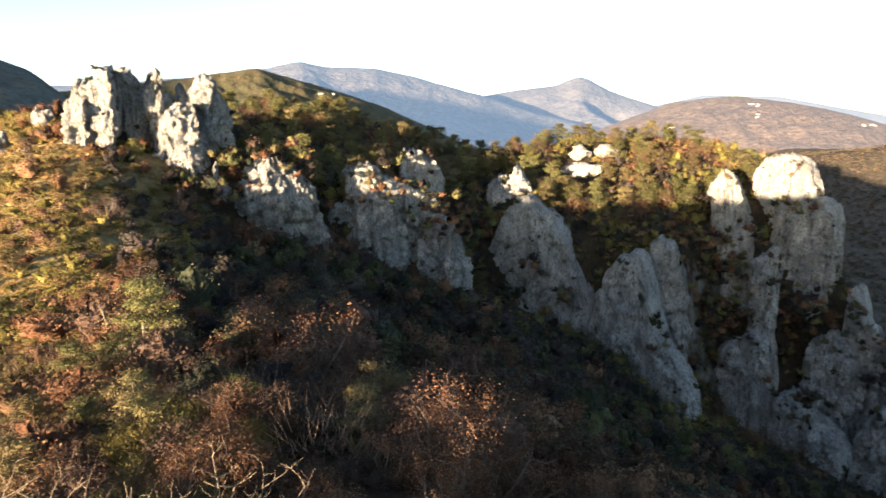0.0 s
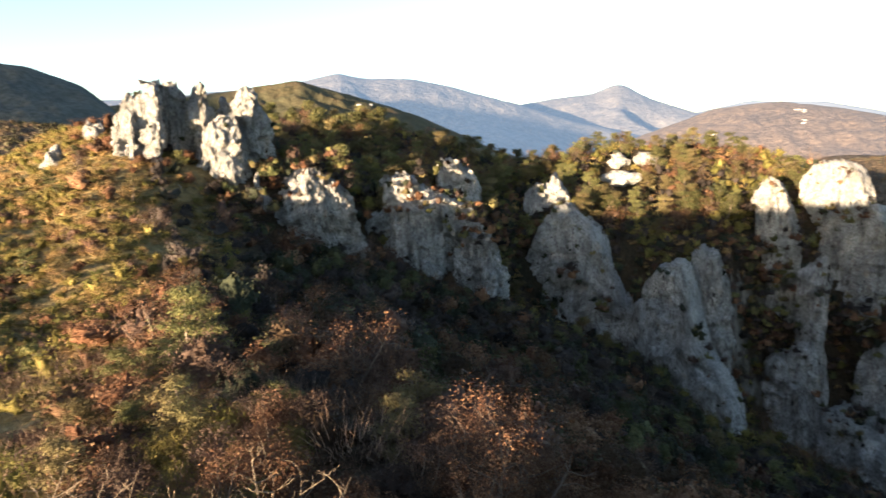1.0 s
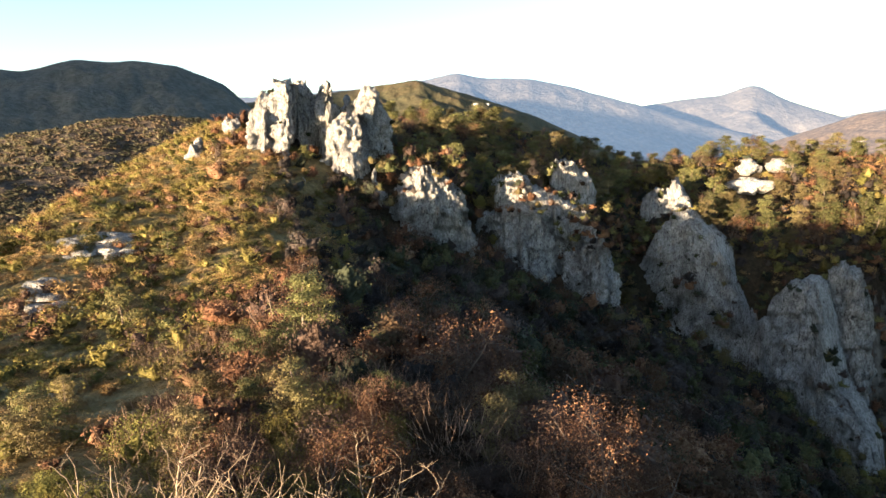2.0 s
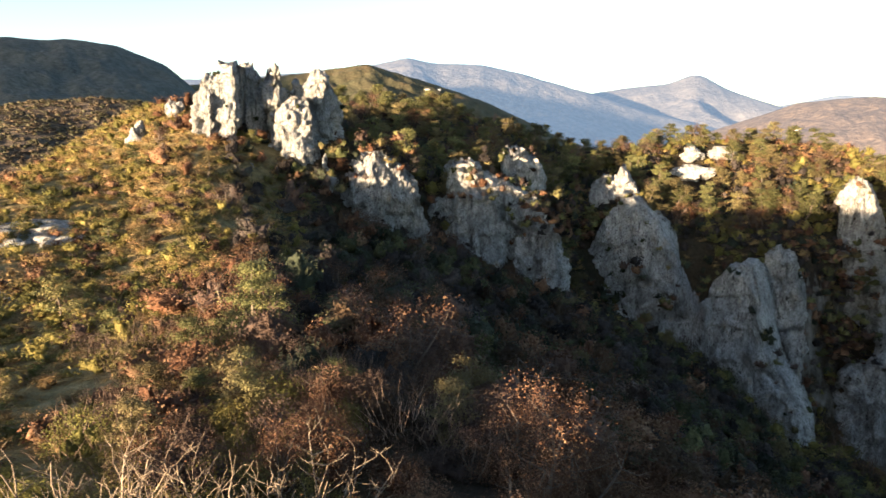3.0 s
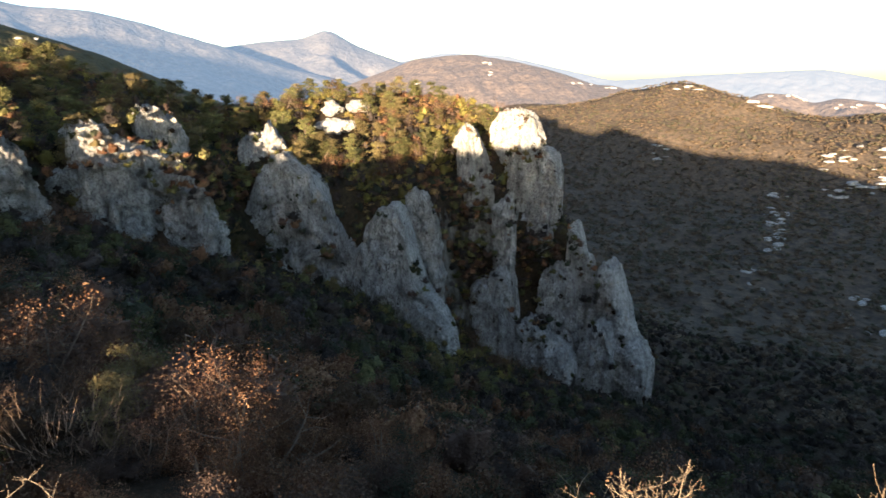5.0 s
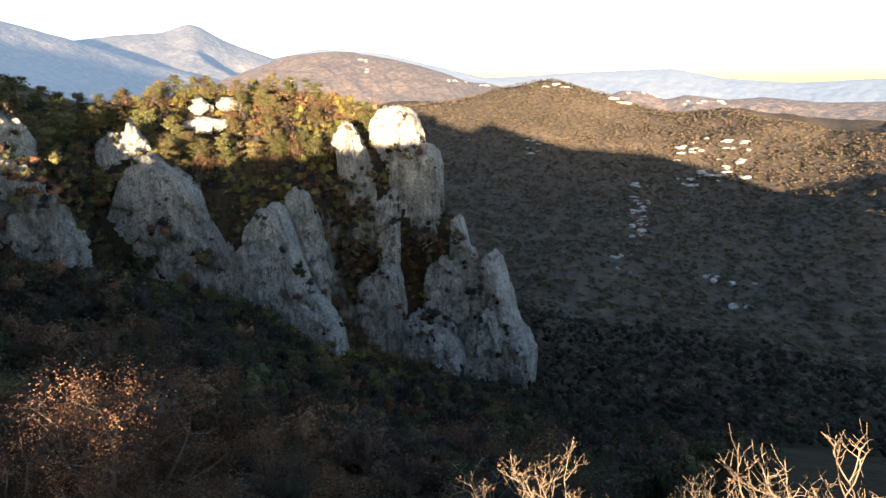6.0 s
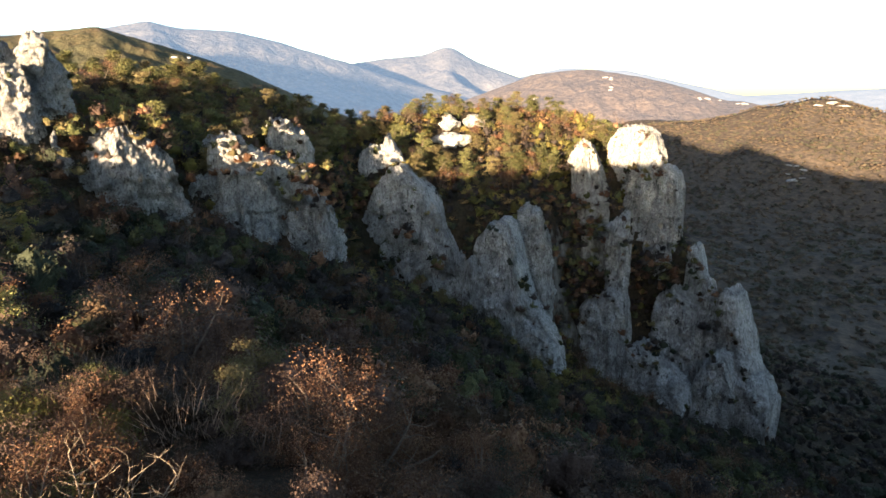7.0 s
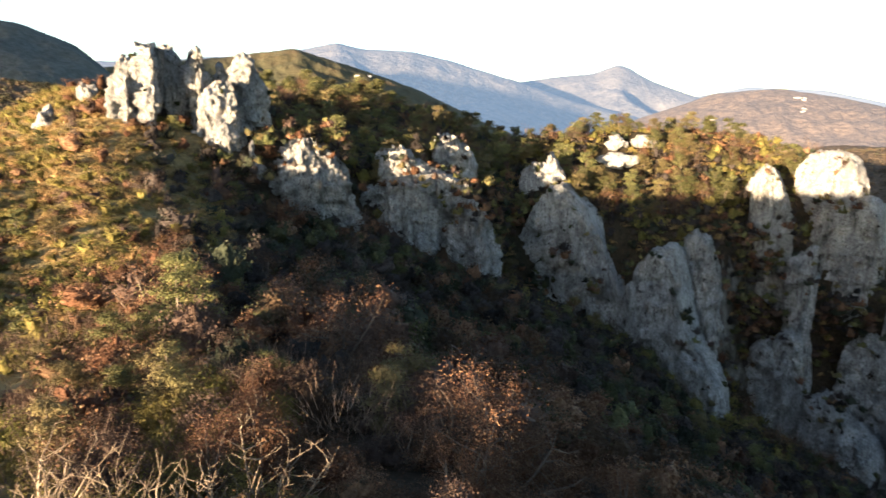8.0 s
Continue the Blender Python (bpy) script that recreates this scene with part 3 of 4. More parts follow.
face("outcrop", 6, 0.4, (-9.4, 80, -6.5, -4.3), (-8.2, 79, -6.5, -3.3), (-6.6, 79, -6.5, -3.1), (-5.4, 79.5, -6.8, -3.6), (-3.6, 80, -7, -4.5), (-1.6, 81, -8, -5.0), (-0.3, 82, -9, -6.2), (0.5, 84, -9.5, -7.4))
face("outcrop", 4, 0.3, (-4.2, 92, -4, -2.6), (-3.3, 91, -4, -2.0), (-1.6, 91, -4.5, -1.9), (-0.6, 92, -5, -2.6), (0.2, 94, -5, -3.6))
face("cliff", 5, 0.2, (-3.1, 79.5, -16.3, -10.5), (-2.3, 77.8, -16.6, -9.7), (-0.8, 77.2, -17.3, -9.5), (0.7, 77.3, -17.3, -9.3), (1.9, 77.8, -17.5, -9.8), (2.7, 80, -17.5, -11.4))
face("cliff", 7, 0.4, (2.9, 96, -17, -12.4), (3.6, 95, -18, -11), (4.6, 94.6, -18.3, -8.6), (5.4, 94.4, -18.5, -7.2), (6.7, 93.6, -19.5, -6.4), (8.5, 92.8, -20.8, -7.3), (9.4, 92.3, -21, -8.6), (10.2, 91.8, -21.4, -9.9), (11.4, 91, -22, -12.6), (12.8, 90.4, -22, -14.9), (13.4, 90, -22.5, -16.6))
face("cliff", 6, 0.15, (12.9, 88.8, -23, -16.8), (13.6, 88, -23, -14.3), (14.8, 87.5, -23.5, -12.3), (16.1, 87, -24, -11.4), (17.2, 86.6, -25, -12.1), (17.9, 86.3, -26.5, -14.4), (18.5, 86, -27, -17.2), (19.7, 85.4, -28.5, -20.2), (21.3, 84.5, -29, -22), (22.6, 83.7, -29.5, -24.6), (23, 83.4, -29.5, -26))
face("cliff", 6, 0.35, (17.3, 97, -17, -12), (18.3, 95, -17.5, -10.7), (19.8, 94.4, -18.5, -10.1), (21.2, 94.6, -19, -10.8), (22.1, 95.5, -19.5, -12.8), (22.6, 97, -20, -14.8))
face("cliff", 5, 0.08, (23.0, 113, -10, -6.4), (23.3, 111.3, -10, -4.5), (24.2, 110.6, -10.5, -4.0), (25.2, 110.6, -11, -4.2), (25.9, 111, -11.5, -5.4), (26.6, 111.8, -12, -7.0), (27.3, 113, -12.5, -9.4))
face("cliff", 6, 0.15, (27.6, 124, -13, -8), (28, 121, -13, -6.2), (28.8, 119.5, -13.5, -6.0), (30.2, 118.3, -14, -6.0), (31.4, 117.6, -14, -6.2), (32.3, 117.4, -14, -7.0), (32.8, 118, -14, -8.6), (33, 120, -14, -11))
face("outcrop", 5, 0.3, (26.2, 128, -6, -3), (26.8, 126, -6.5, -2.3), (28.1, 125, -7.5, -2.4), (29.4, 124, -8, -2.9), (30.2, 123.4, -8, -3.4), (30.8, 123.4, -8, -4.6), (31.4, 124, -8, -5.8))
face("outcrop", 4, 0.15, (28.7, 121.5, -8, -5), (29.2, 120, -8, -3.6), (30.1, 119.4, -8.5, -3.2), (30.9, 119.8, -8.5, -4.2), (31.3, 121, -8.5, -5.6))
face("cliff", 4, 0.3, (33.3, 114.5, -17, -13.5), (33.7, 112.8, -17.5, -12.5), (34.3, 112, -18, -12.9), (35, 111.5, -19, -15), (36, 111.6, -19.5, -16.2), (36.8, 112.5, -20, -17.6))
face("cliff", 4, 0.15, (26.5, 107.5, -21, -12.4), (27.1, 106, -21, -10.9), (27.9, 105.2, -21, -10.4), (28.6, 105.2, -21, -11.0), (29.1, 106.5, -20, -13.2))
face("cliff", 6, 0.3, (23.0, 106, -29, -25), (23.4, 103.8, -29, -21.6), (24.1, 102.4, -29, -19.2), (25.5, 101.3, -29.5, -18.2), (26.8, 100.8, -29.5, -17.4), (27.9, 100.8, -29.5, -17.6), (28.7, 101.2, -29.5, -19), (29.3, 102.5, -29.5, -21.4))
face("cliff", 6, 0.4, (28.8, 103, -29.5, -22), (29.8, 101, -29.5, -22.2), (31, 100.2, -29.5, -23.2), (32.4, 99.6, -29.5, -24), (33.6, 99, -30, -24.9), (34.6, 98.6, -30.3, -26.6))
face("cliff", 5, 0.3, (30.9, 112, -22, -18.2), (31.5, 110, -22.5, -17), (32.6, 109, -23, -16.7), (33.8, 108.6, -23.5, -17.4), (35.2, 108.6, -24, -18.2), (36, 109.6, -24, -19.6))
face("cliff", 6, 0.3, (35.2, 109.5, -29.5, -18.8), (35.9, 108, -29.8, -16.8), (36.5, 107.3, -30, -16.1), (37.3, 106.6, -30, -17.8), (38.0, 106, -30, -19.6), (38.6, 105.4, -30, -21.4), (39.4, 104.8, -30, -23), (40.6, 103.8, -30.2, -24.4), (41.4, 103, -30.5, -25.8), (41.9, 103.4, -30.5, -27.5))
face("cliff", 5, 0.3, (34.6, 105, -30, -25), (35.4, 103.2, -30, -23), (36.4, 102.4, -30, -21.6), (37.4, 102, -30, -22.2), (38.4, 101.8, -30, -24.4), (39.2, 102.4, -30, -26.6))
# the pinnacle and the rocks about it
face("outcrop", 5, 0.12, (-31.4, 79, -2.2, 2.2), (-31.1, 76.8, -2.2, 3.3), (-30.5, 76.2, -2.4, 4.0), (-29.8, 76, -2.6, 4.2), (-29, 75.8, -2.8, 4.2), (-28.5, 75.2, -3, 4.9), (-27.9, 74.8, -3, 5.4), (-27.4, 74.8, -3, 5.7), (-27.05, 75.4, -3, 5.2), (-26.9, 77.5, -3, 4.8))
face("outcrop", 4, 0.15, (-27.3, 81, -1.5, 4.4), (-26.9, 80, -1.5, 5.1), (-25.8, 80, -1.5, 5.3), (-25.1, 80.4, -1.5, 4.9), (-24.7, 81.6, -1.5, 4.2))
face("outcrop", 5, 0.12, (-25.1, 80, -0.5, 3.6), (-24.8, 78, -0.5, 4.9), (-24.1, 77.5, -0.5, 5.2), (-23.5, 77.7, -0.5, 5.0), (-23.1, 78.5, -0.5, 4.2), (-22.9, 80.5, -0.5, 3.4))
face("outcrop", 5, 0.25, (-23.2, 81.5, -1.5, 3.6), (-22.7, 80, -1.5, 3.9), (-21.9, 79.6, -1.5, 3.3), (-21, 79.2, -1.5, 4.4), (-20.2, 79.2, -1.5, 4.8), (-19.4, 79.6, -2, 4.5), (-18.6, 80.5, -2, 3.3), (-18, 82, -2, 2.5))
face("outcrop", 4, 0.3, (-25.9, 76, -4.5, -1.4), (-25.2, 74.6, -4.5, -0.6), (-24.5, 74, -4.5, 0.5), (-23.6, 73.8, -4.5, 1.7), (-22.9, 73.8, -4.5, 2.6), (-21.8, 73.8, -4.5, 2.4), (-20.8, 74, -4.5, 2.1), (-20.4, 74.8, -4.5, 0.6), (-20.1, 76.5, -4, -1))
face("outcrop", 3, 0.3, (-28.5, 71, -6.5, -5), (-27.6, 69.8, -6.5, -4.0), (-26.6, 69.6, -6.5, -3.0), (-25.8, 69.8, -6.8, -3.1), (-25.2, 70.5, -7, -4.4), (-24.8, 72, -7, -5.4))
face("outcrop", 3, 0.3, (-21.6, 73.5, -7, -4.6), (-20.8, 72.3, -7, -3.6), (-20.2, 72, -7, -3.2), (-19.4, 72.3, -7, -3.7), (-18.6, 73.5, -7, -4.8))
face("cliff", 4, 0.3, (-25, 72.5, -9, -6.8), (-23.4, 70.8, -9, -6.0), (-21.4, 70.2, -9.5, -5.8), (-19.4, 70.6, -10, -6.2), (-18.4, 72, -10, -7))
# the wall behind the joints of the cliff
face("cliff", 4, 0.2, (-19, 75.5, -10.5, -6), (-16, 74.5, -11, -5), (-13, 75, -12, -5), (-10, 76, -13, -7.2), (-7, 78, -13.5, -6.8), (-4, 78.5, -14.5, -7.2), (-2, 80, -16, -8.2), (0.5, 81, -17, -8.4), (2.4, 83, -17, -10.5))
# pale rocks at the head of the gully
face("outcrop", 5, 0.35, (3.6, 104, -7.5, -5.2), (4.6, 102.5, -7.5, -4.3), (5.6, 102, -7.5, -4.0), (6.8, 102, -7.8, -3.9), (7.8, 102.4, -8, -4.6), (8.8, 104, -8, -5.8))


# ---- ledges: places on the rock flat enough for plants ----
LEDGES = []
CLINGS = []
for ob in [o for o in scene.objects if o.name.split(".")[0] in ("cliff", "outcrop", "rock_rib")]:
    me = ob.data
    up = np.empty(len(me.polygons) * 3)
    mid = np.empty(len(me.polygons) * 3)
    me.polygons.foreach_get("normal", up)
    me.polygons.foreach_get("center", mid)
    up, mid = up.reshape(-1, 3), mid.reshape(-1, 3)
    home = ob.parent.matrix_basis if ob.parent else ob.matrix_basis
    span = mid[:, 2].max() - mid[:, 2].min()
    flat = np.where((up[:, 2] > 0.42) & (mid[:, 2] < mid[:, 2].max() - 0.12 * span) & (mid[:, 2] > mid[:, 2].min() + 0.2 * span))[0]
    if ob.name.startswith("cliff"):
        for i in range(0, len(mid), 23):
            if up[i, 2] > -0.15 and noise.noise(Vector(mid[i]) * 0.27 + Vector((0, 0, 40))) > 0.38:
                CLINGS.append(tuple(mid[i]))
    for i in flat[::7]:
        LEDGES.append(tuple(home @ Vector(mid[i])))
LEDGES = np.array(LEDGES)
CLINGS = np.array(CLINGS)


# ---- bare stone on the slopes ----
slabs = []
for k in range(6):
    v = lobe(1.6, 1.0, 0.55, 0.8, 0.35, 200 + k, 0.2, 22, 12, (0, 0, -0.12))
    slabs.append(mesh_from("bare_rock", v, grid_faces(12, 22, True), LIMESTONE, True))


def bare_rock(x, y, z, size, label, group, tip=0.0):
    ob = new("bare_rock", random.choice(slabs))
    ob.matrix_world = pose(x, y, z, random.uniform(-8, 8) + tip, random.uniform(-8, 8), random.uniform(-35, 35)) @ Matrix.Diagonal((size, size, size * random.uniform(0.3, 0.6), 1))
    tagged(ob, label, "rock", group)


def stones(bearing, distance, wide, deep, count, s0, s1, label, group):
    for k in range(count):
        x, y = spot(bearing + random.uniform(-wide, wide), distance + random.uniform(-deep, deep))
        bare_rock(x, y, ground_z(x, y), random.uniform(s0, s1), label, group)


NEAR_SLAB, FAR_SLAB = "flat pale rock slab bare among the scrub", "pale limestone slab in the valley woods"
stones(-43.0, 54, 2.2, 3.6, 34, 0.6, 1.6, NEAR_SLAB, "slabs on the near slope")
stones(-47.0, 44, 1.4, 2.8, 16, 0.5, 1.2, NEAR_SLAB, "slabs on the near slope")
stones(-47.5, 24, 0.8, 1.2, 3, 0.4, 0.7, NEAR_SLAB, "slabs on the near slope")
stones(51.0, 385, 0.7, 62, 30, 2.2, 5.0, FAR_SLAB, "slabs in the valley woods")
stones(50.0, 276, 0.8, 12, 8, 1.6, 3.2, FAR_SLAB, "slabs in the valley woods")
stones(41.6, 488, 0.8, 10, 7, 2.6, 4.4, FAR_SLAB, "slabs in the valley woods")
stones(56.5, 490, 2.8, 36, 40, 2.6, 6.0, FAR_SLAB, "slabs in the valley woods")
stones(43.2, 612, 1.0, 8, 4, 5.0, 8.0, FAR_SLAB, "slabs in the valley woods")
stones(48.5, 592, 0.8, 8, 4, 5.0, 8.0, FAR_SLAB, "slabs in the valley woods")
stones(59, 264, 2.5, 20, 10, 2.0, 4.0, FAR_SLAB, "slabs in the valley woods")


def hill_rocks(name, bearing, up, wide, count, s0, s1):
    """Bare rock on a far hill's flank, about a bearing and an elevation."""
    az, s, x, y, z = FLANKS[name]
    for k in range(count):
        i = int(np.argmin(np.abs(az - bearing - random.uniform(-wide, wide))))
        el = np.degrees(np.arctan2(z[:, i], np.hypot(x[:, i], y[:, i])))
        j = int(np.argmin(np.abs(el - up - random.uniform(-0.1, 0.1))))
        bare_rock(x[j, i], y[j, i], z[j, i], random.uniform(s0, s1) * 0.6, "white bare rock face on a distant hill", "rock faces on the far hills", 30)


hill_rocks("hill_brown", 26.0, 1.45, 0.4, 4, 9, 15)
hill_rocks("hill_brown", 26.4, 0.6, 0.2, 2, 8, 12)
hill_rocks("hill_brown", 34.4, -0.25, 0.9, 6, 9, 15)
hill_rocks("hill_brown", 36.8, -0.7, 0.5, 3, 9, 14)
hill_rocks("hill_brown", 20.0, -0.2, 0.3, 3, 10, 16)
hill_rocks("ridge_pale", 50.5, -1.25, 1.3, 9, 6, 11)
hill_rocks("ridge_pale", 55.5, -1.9, 1.8, 9, 6, 10)
hill_rocks("hill_dark", -10.5, 3.0, 0.8, 3, 8, 12)


# ---- vegetation ----
def tube(verts, faces, path, sides=5):
    """Adds a tapered limb through (place, radius) pairs; faces are quads."""
    start = len(verts)
    for n, (p, r) in enumerate(path):
        d = (path[min(n + 1, len(path) - 1)][0] - path[max(n - 1, 0)][0]).normalized()
        u = d.orthogonal().normalized()
        w = d.cross(u)
        for k in range(sides):
            a = 2 * math.pi * k / sides
            verts.append(tuple(p + (u * math.cos(a) + w * math.sin(a)) * r))
    for n in range(len(path) - 1):
        for k in range(sides):
            a, b = start + n * sides + k, start + n * sides + (k + 1) % sides
            faces.append((a, b, b + sides, a + sides))


def limb(rng, start, way, length, r0, r1, steps=4, wander=0.25, lift=0.1):
    p, path = Vector(start), []
    d = Vector(way).normalized()
    for n in range(steps + 1):
        path.append((p.copy(), r0 + (r1 - r0) * n / steps))
        d = (d + Vector((rng.gauss(0, wander), rng.gauss(0, wander), rng.gauss(0, wander) + lift))).normalized()
        p = p + d * (length / steps)
    return path


def leaf_quads(rng, centres, spread, count, size, slim=0.6, out=0.9, shell=0.0, rise=0.3, four=False):
    """Small leaves scattered about centres, most of them facing outwards and up. Vertices as (n, 4, 3)."""
    centres = np.asarray(centres)
    d = rng.normal(0, 1, (count, 3))
    if shell:
        d *= (1 + shell * (1 / np.linalg.norm(d, axis=1) - 1))[:, None] * 1.0
    c = centres[rng.integers(0, len(centres), count)] + d * spread
    face = d / (np.linalg.norm(d, axis=1)[:, None] + 1e-9) * out + rng.normal(0, 0.42, (count, 3)) + np.array([0, 0, rise])
    u = np.cross(face, rng.normal(0, 1, (count, 3)))
    u /= np.linalg.norm(u, axis=1)[:, None] + 1e-9
    w = np.cross(face, u)
    w /= np.linalg.norm(w, axis=1)[:, None] + 1e-9
    h = size * rng.uniform(0.6, 1.35, (count, 1))
    u, w = u * h * 0.5, w * h * 0.5 * slim
    if not four:
        return np.stack([c - u, c + 0.6 * u + w, c + 0.6 * u - w], 1)
    return np.stack([c - u, c - 0.1 * u + w, c + u, c - 0.1 * u - w], 1)


def oak_template(seed, leaf_count, size):
    rng, ng = random.Random(seed), np.random.default_rng(seed)
    tv, tf, tips = [], [], []
    for k in range(rng.randint(3, 5)):
        a = rng.uniform(0, 6.28)
        stem = limb(rng, (rng.uniform(-0.15, 0.15), rng.uniform(-0.15, 0.15), -0.3), (0.35 * math.cos(a), 0.35 * math.sin(a), 1), rng.uniform(1.7, 2.5), 0.06, 0.025, 5, 0.14)
        tube(tv, tf, stem, 5)
        for n in range(5):
            base = stem[rng.randint(2, 5)][0]
            b = rng.uniform(0, 6.28)
            twig = limb(rng, base, (math.cos(b), math.sin(b), rng.uniform(0.1, 0.9)), rng.uniform(0.6, 1.15), 0.022, 0.006, 2, 0.25)
            tube(tv, tf, twig, 3)
            tips += [tuple(twig[1][0]), tuple(twig[2][0]), tuple(twig[2][0])]
    tips = [t for t in tips if rng.random() < 0.8]
    q = leaf_quads(ng, tips, 0.25, leaf_count, size, 0.5)
    return (np.array(tv), np.array(tf)), q


def pine_template(seed, tall, leaf_count, needle=0.26):
    """A pine with a bent trunk and flat, layered pads of needles."""
    rng, ng = random.Random(seed), np.random.default_rng(seed)
    tv, tf, tips = [], [], []
    trunk = limb(rng, (0, 0, -0.4), (rng.uniform(-0.15, 0.15), rng.uniform(-0.15, 0.15), 1), tall, 0.11, 0.02, 7, 0.09)
    tube(tv, tf, trunk, 6)
    for n in range(24):
        f = rng.uniform(0.16, 0.98)
        at = f * 7
        i = min(6, int(at))
        base = trunk[i][0].lerp(trunk[i + 1][0], at - i)
        a = rng.uniform(0, 6.28)
        reach_ = (1.1 - f) ** 0.55 * tall * 0.42 * rng.uniform(0.55, 1.1)
        bough = limb(rng, base, (math.cos(a), math.sin(a), 0.15), reach_, 0.035, 0.01, 3, 0.14, 0.06)
        tube(tv, tf, bough, 3)
        for m in (1, 2, 2, 3, 3, 3):
            tips.append(tuple(bough[m][0] + Vector((0, 0, 0.06))))
    tips += [tuple(trunk[-1][0])] * 4
    q = leaf_quads(ng, tips, (0.30, 0.30, 0.11), leaf_count, needle, 0.6, 0.7, 0.3, 0.8)
    return (np.array(tv), np.array(tf)), q


def bare_template(seed, tall=1.8, stems=7):
    rng = random.Random(seed)
    tv, tf, tips = [], [], []
    for k in range(stems):
        a = rng.uniform(0, 6.28)
        stem = limb(rng, (rng.uniform(-0.1, 0.1), rng.uniform(-0.1, 0.1), -0.3), (0.7 * math.cos(a), 0.7 * math.sin(a), 1), tall * rng.uniform(0.8, 1.2), 0.03, 0.012, 5, 0.16)
        tube(tv, tf, stem, 4)
        for n in range(6):
            base = stem[rng.randint(1, 5)][0]
            b = rng.uniform(0, 6.28)
            twig = limb(rng, base, (math.cos(b), math.sin(b), rng.uniform(0.2, 1.2)), rng.uniform(0.35, 0.8), 0.013, 0.005, 3, 0.25)
            tube(tv, tf, twig, 3)
            for m in range(2):
                c = rng.uniform(0, 6.28)
                tip = limb(rng, twig[rng.randint(1, 3)][0], (math.cos(c), math.sin(c), 0.9), rng.uniform(0.15, 0.4), 0.007, 0.003, 2, 0.25)
                tube(tv, tf, tip, 3)
                tips.append(tuple(tip[2][0]))
    q = leaf_quads(np.random.default_rng(seed), tips, 0.05, 26, 0.05, 0.6)
    return (np.array(tv), np.array(tf)), q


def twig_template(seed):
    """A slender shrub that forks again and again, with short knobbly side shoots."""
    rng = random.Random(seed)
    tv, tf, tips = [], [], []

    def grow(start, way, length, radius, depth):
        path = limb(rng, start, way, length, radius, radius * 0.66, 5, 0.14, 0.05)
        tube(tv, tf, path, 6 if depth < 2 else 5)
        end, last = path[-1][0], (path[-1][0] - path[-2][0]).normalized()
        for n in range(2 if depth else 0):
            at = path[rng.randint(2, 4)][0]
            side = Vector((rng.gauss(0, 1), rng.gauss(0, 1), rng.gauss(0.5, 0.5)))
            shoot = limb(rng, at, last * 0.4 + side.normalized(), rng.uniform(0.05, 0.13), radius * 0.5, radius * 0.42, 2, 0.3)
            tube(tv, tf, shoot, 4)
        if depth == 4:
            tips.append(tuple(end))
            return
        for n in range(2 if depth != 1 else 3):
            side = Vector((rng.gauss(0, 1), rng.gauss(0, 1), rng.gauss(0, 0.4))).normalized()
            grow(end, last + side * rng.uniform(0.5, 0.95), length * rng.uniform(0.45, 0.85) * (0.62 if depth == 0 else 0.9), radius * 0.66, depth + 1)

    for k in range(2):
        grow((0.05 * k, 0, -0.3), (rng.gauss(0, 0.2), rng.gauss(0, 0.2), 1), 1.35, 0.015, 0)
    q = leaf_quads(np.random.default_rng(seed), tips, 0.04, 14, 0.05, 0.6)
    return (np.array(tv), np.array(tf)), q


def quad_mesh(name, q, mat):
    n, k = q.shape[:2]
    return mesh_from(name, q.reshape(-1, 3), np.arange(n * k).reshape(n, k), mat)


def tree(name, template, wood, leaf, label, category, group):
    """A tree at the origin: an empty with trunk and crown."""
    (tv, tf), q = template
    root = tagged(new(name), label, category, group)
    for piece, me in (("trunk", mesh_from("trunk", tv, tf, wood, True)), ("crown", quad_mesh("crown", q, leaf))):
        new(piece, me).parent = root
    return root


def scatter(rng, count, b0, b1, r0, r1):
    """Places spread evenly over a sector of the ground: x, y, z, slope."""
    b = np.radians(rng.uniform(b0, b1, count))
    r = np.sqrt(rng.uniform(r0 * r0, r1 * r1, count))
    x, y = r * np.sin(b), r * np.cos(b)
    z = height(x, y)
    e = 1.0
    sx, sy = (height(x + e, y) - z) / e, (height(x, y + e) - z) / e
    return x, y, z, np.hypot(sx, sy)


def on_rock(x, y, z):
    hit = np.zeros(x.shape, bool)
    for kind, bearing, away, low, high, width, depth, turn in ROCKS:
        cx, cy = spot(bearing, away)
        a = radians(turn)
        dx, dy = x - cx, y - cy
        u, v = dx * math.cos(a) + dy * math.sin(a), -dx * math.sin(a) + dy * math.cos(a)
        hit |= (np.abs(u) < width * 0.6) & (np.abs(v) < depth * 0.7) & (z < high - 0.5)
    b, r = np.degrees(np.arctan2(x, y)), np.hypot(x, y)
    for points in WALLS:
        wb = [math.degrees(math.atan2(p[0], p[1])) for p in points]
        front = np.interp(b, wb, [math.hypot(p[0], p[1]) for p in points])
        high = np.interp(b, wb, [p[3] for p in points])
        hit |= (b > wb[0]) & (b < wb[-1]) & (r > front - 0.6) & (r < front + 1.5) & (z < high - 0.8)
    return hit


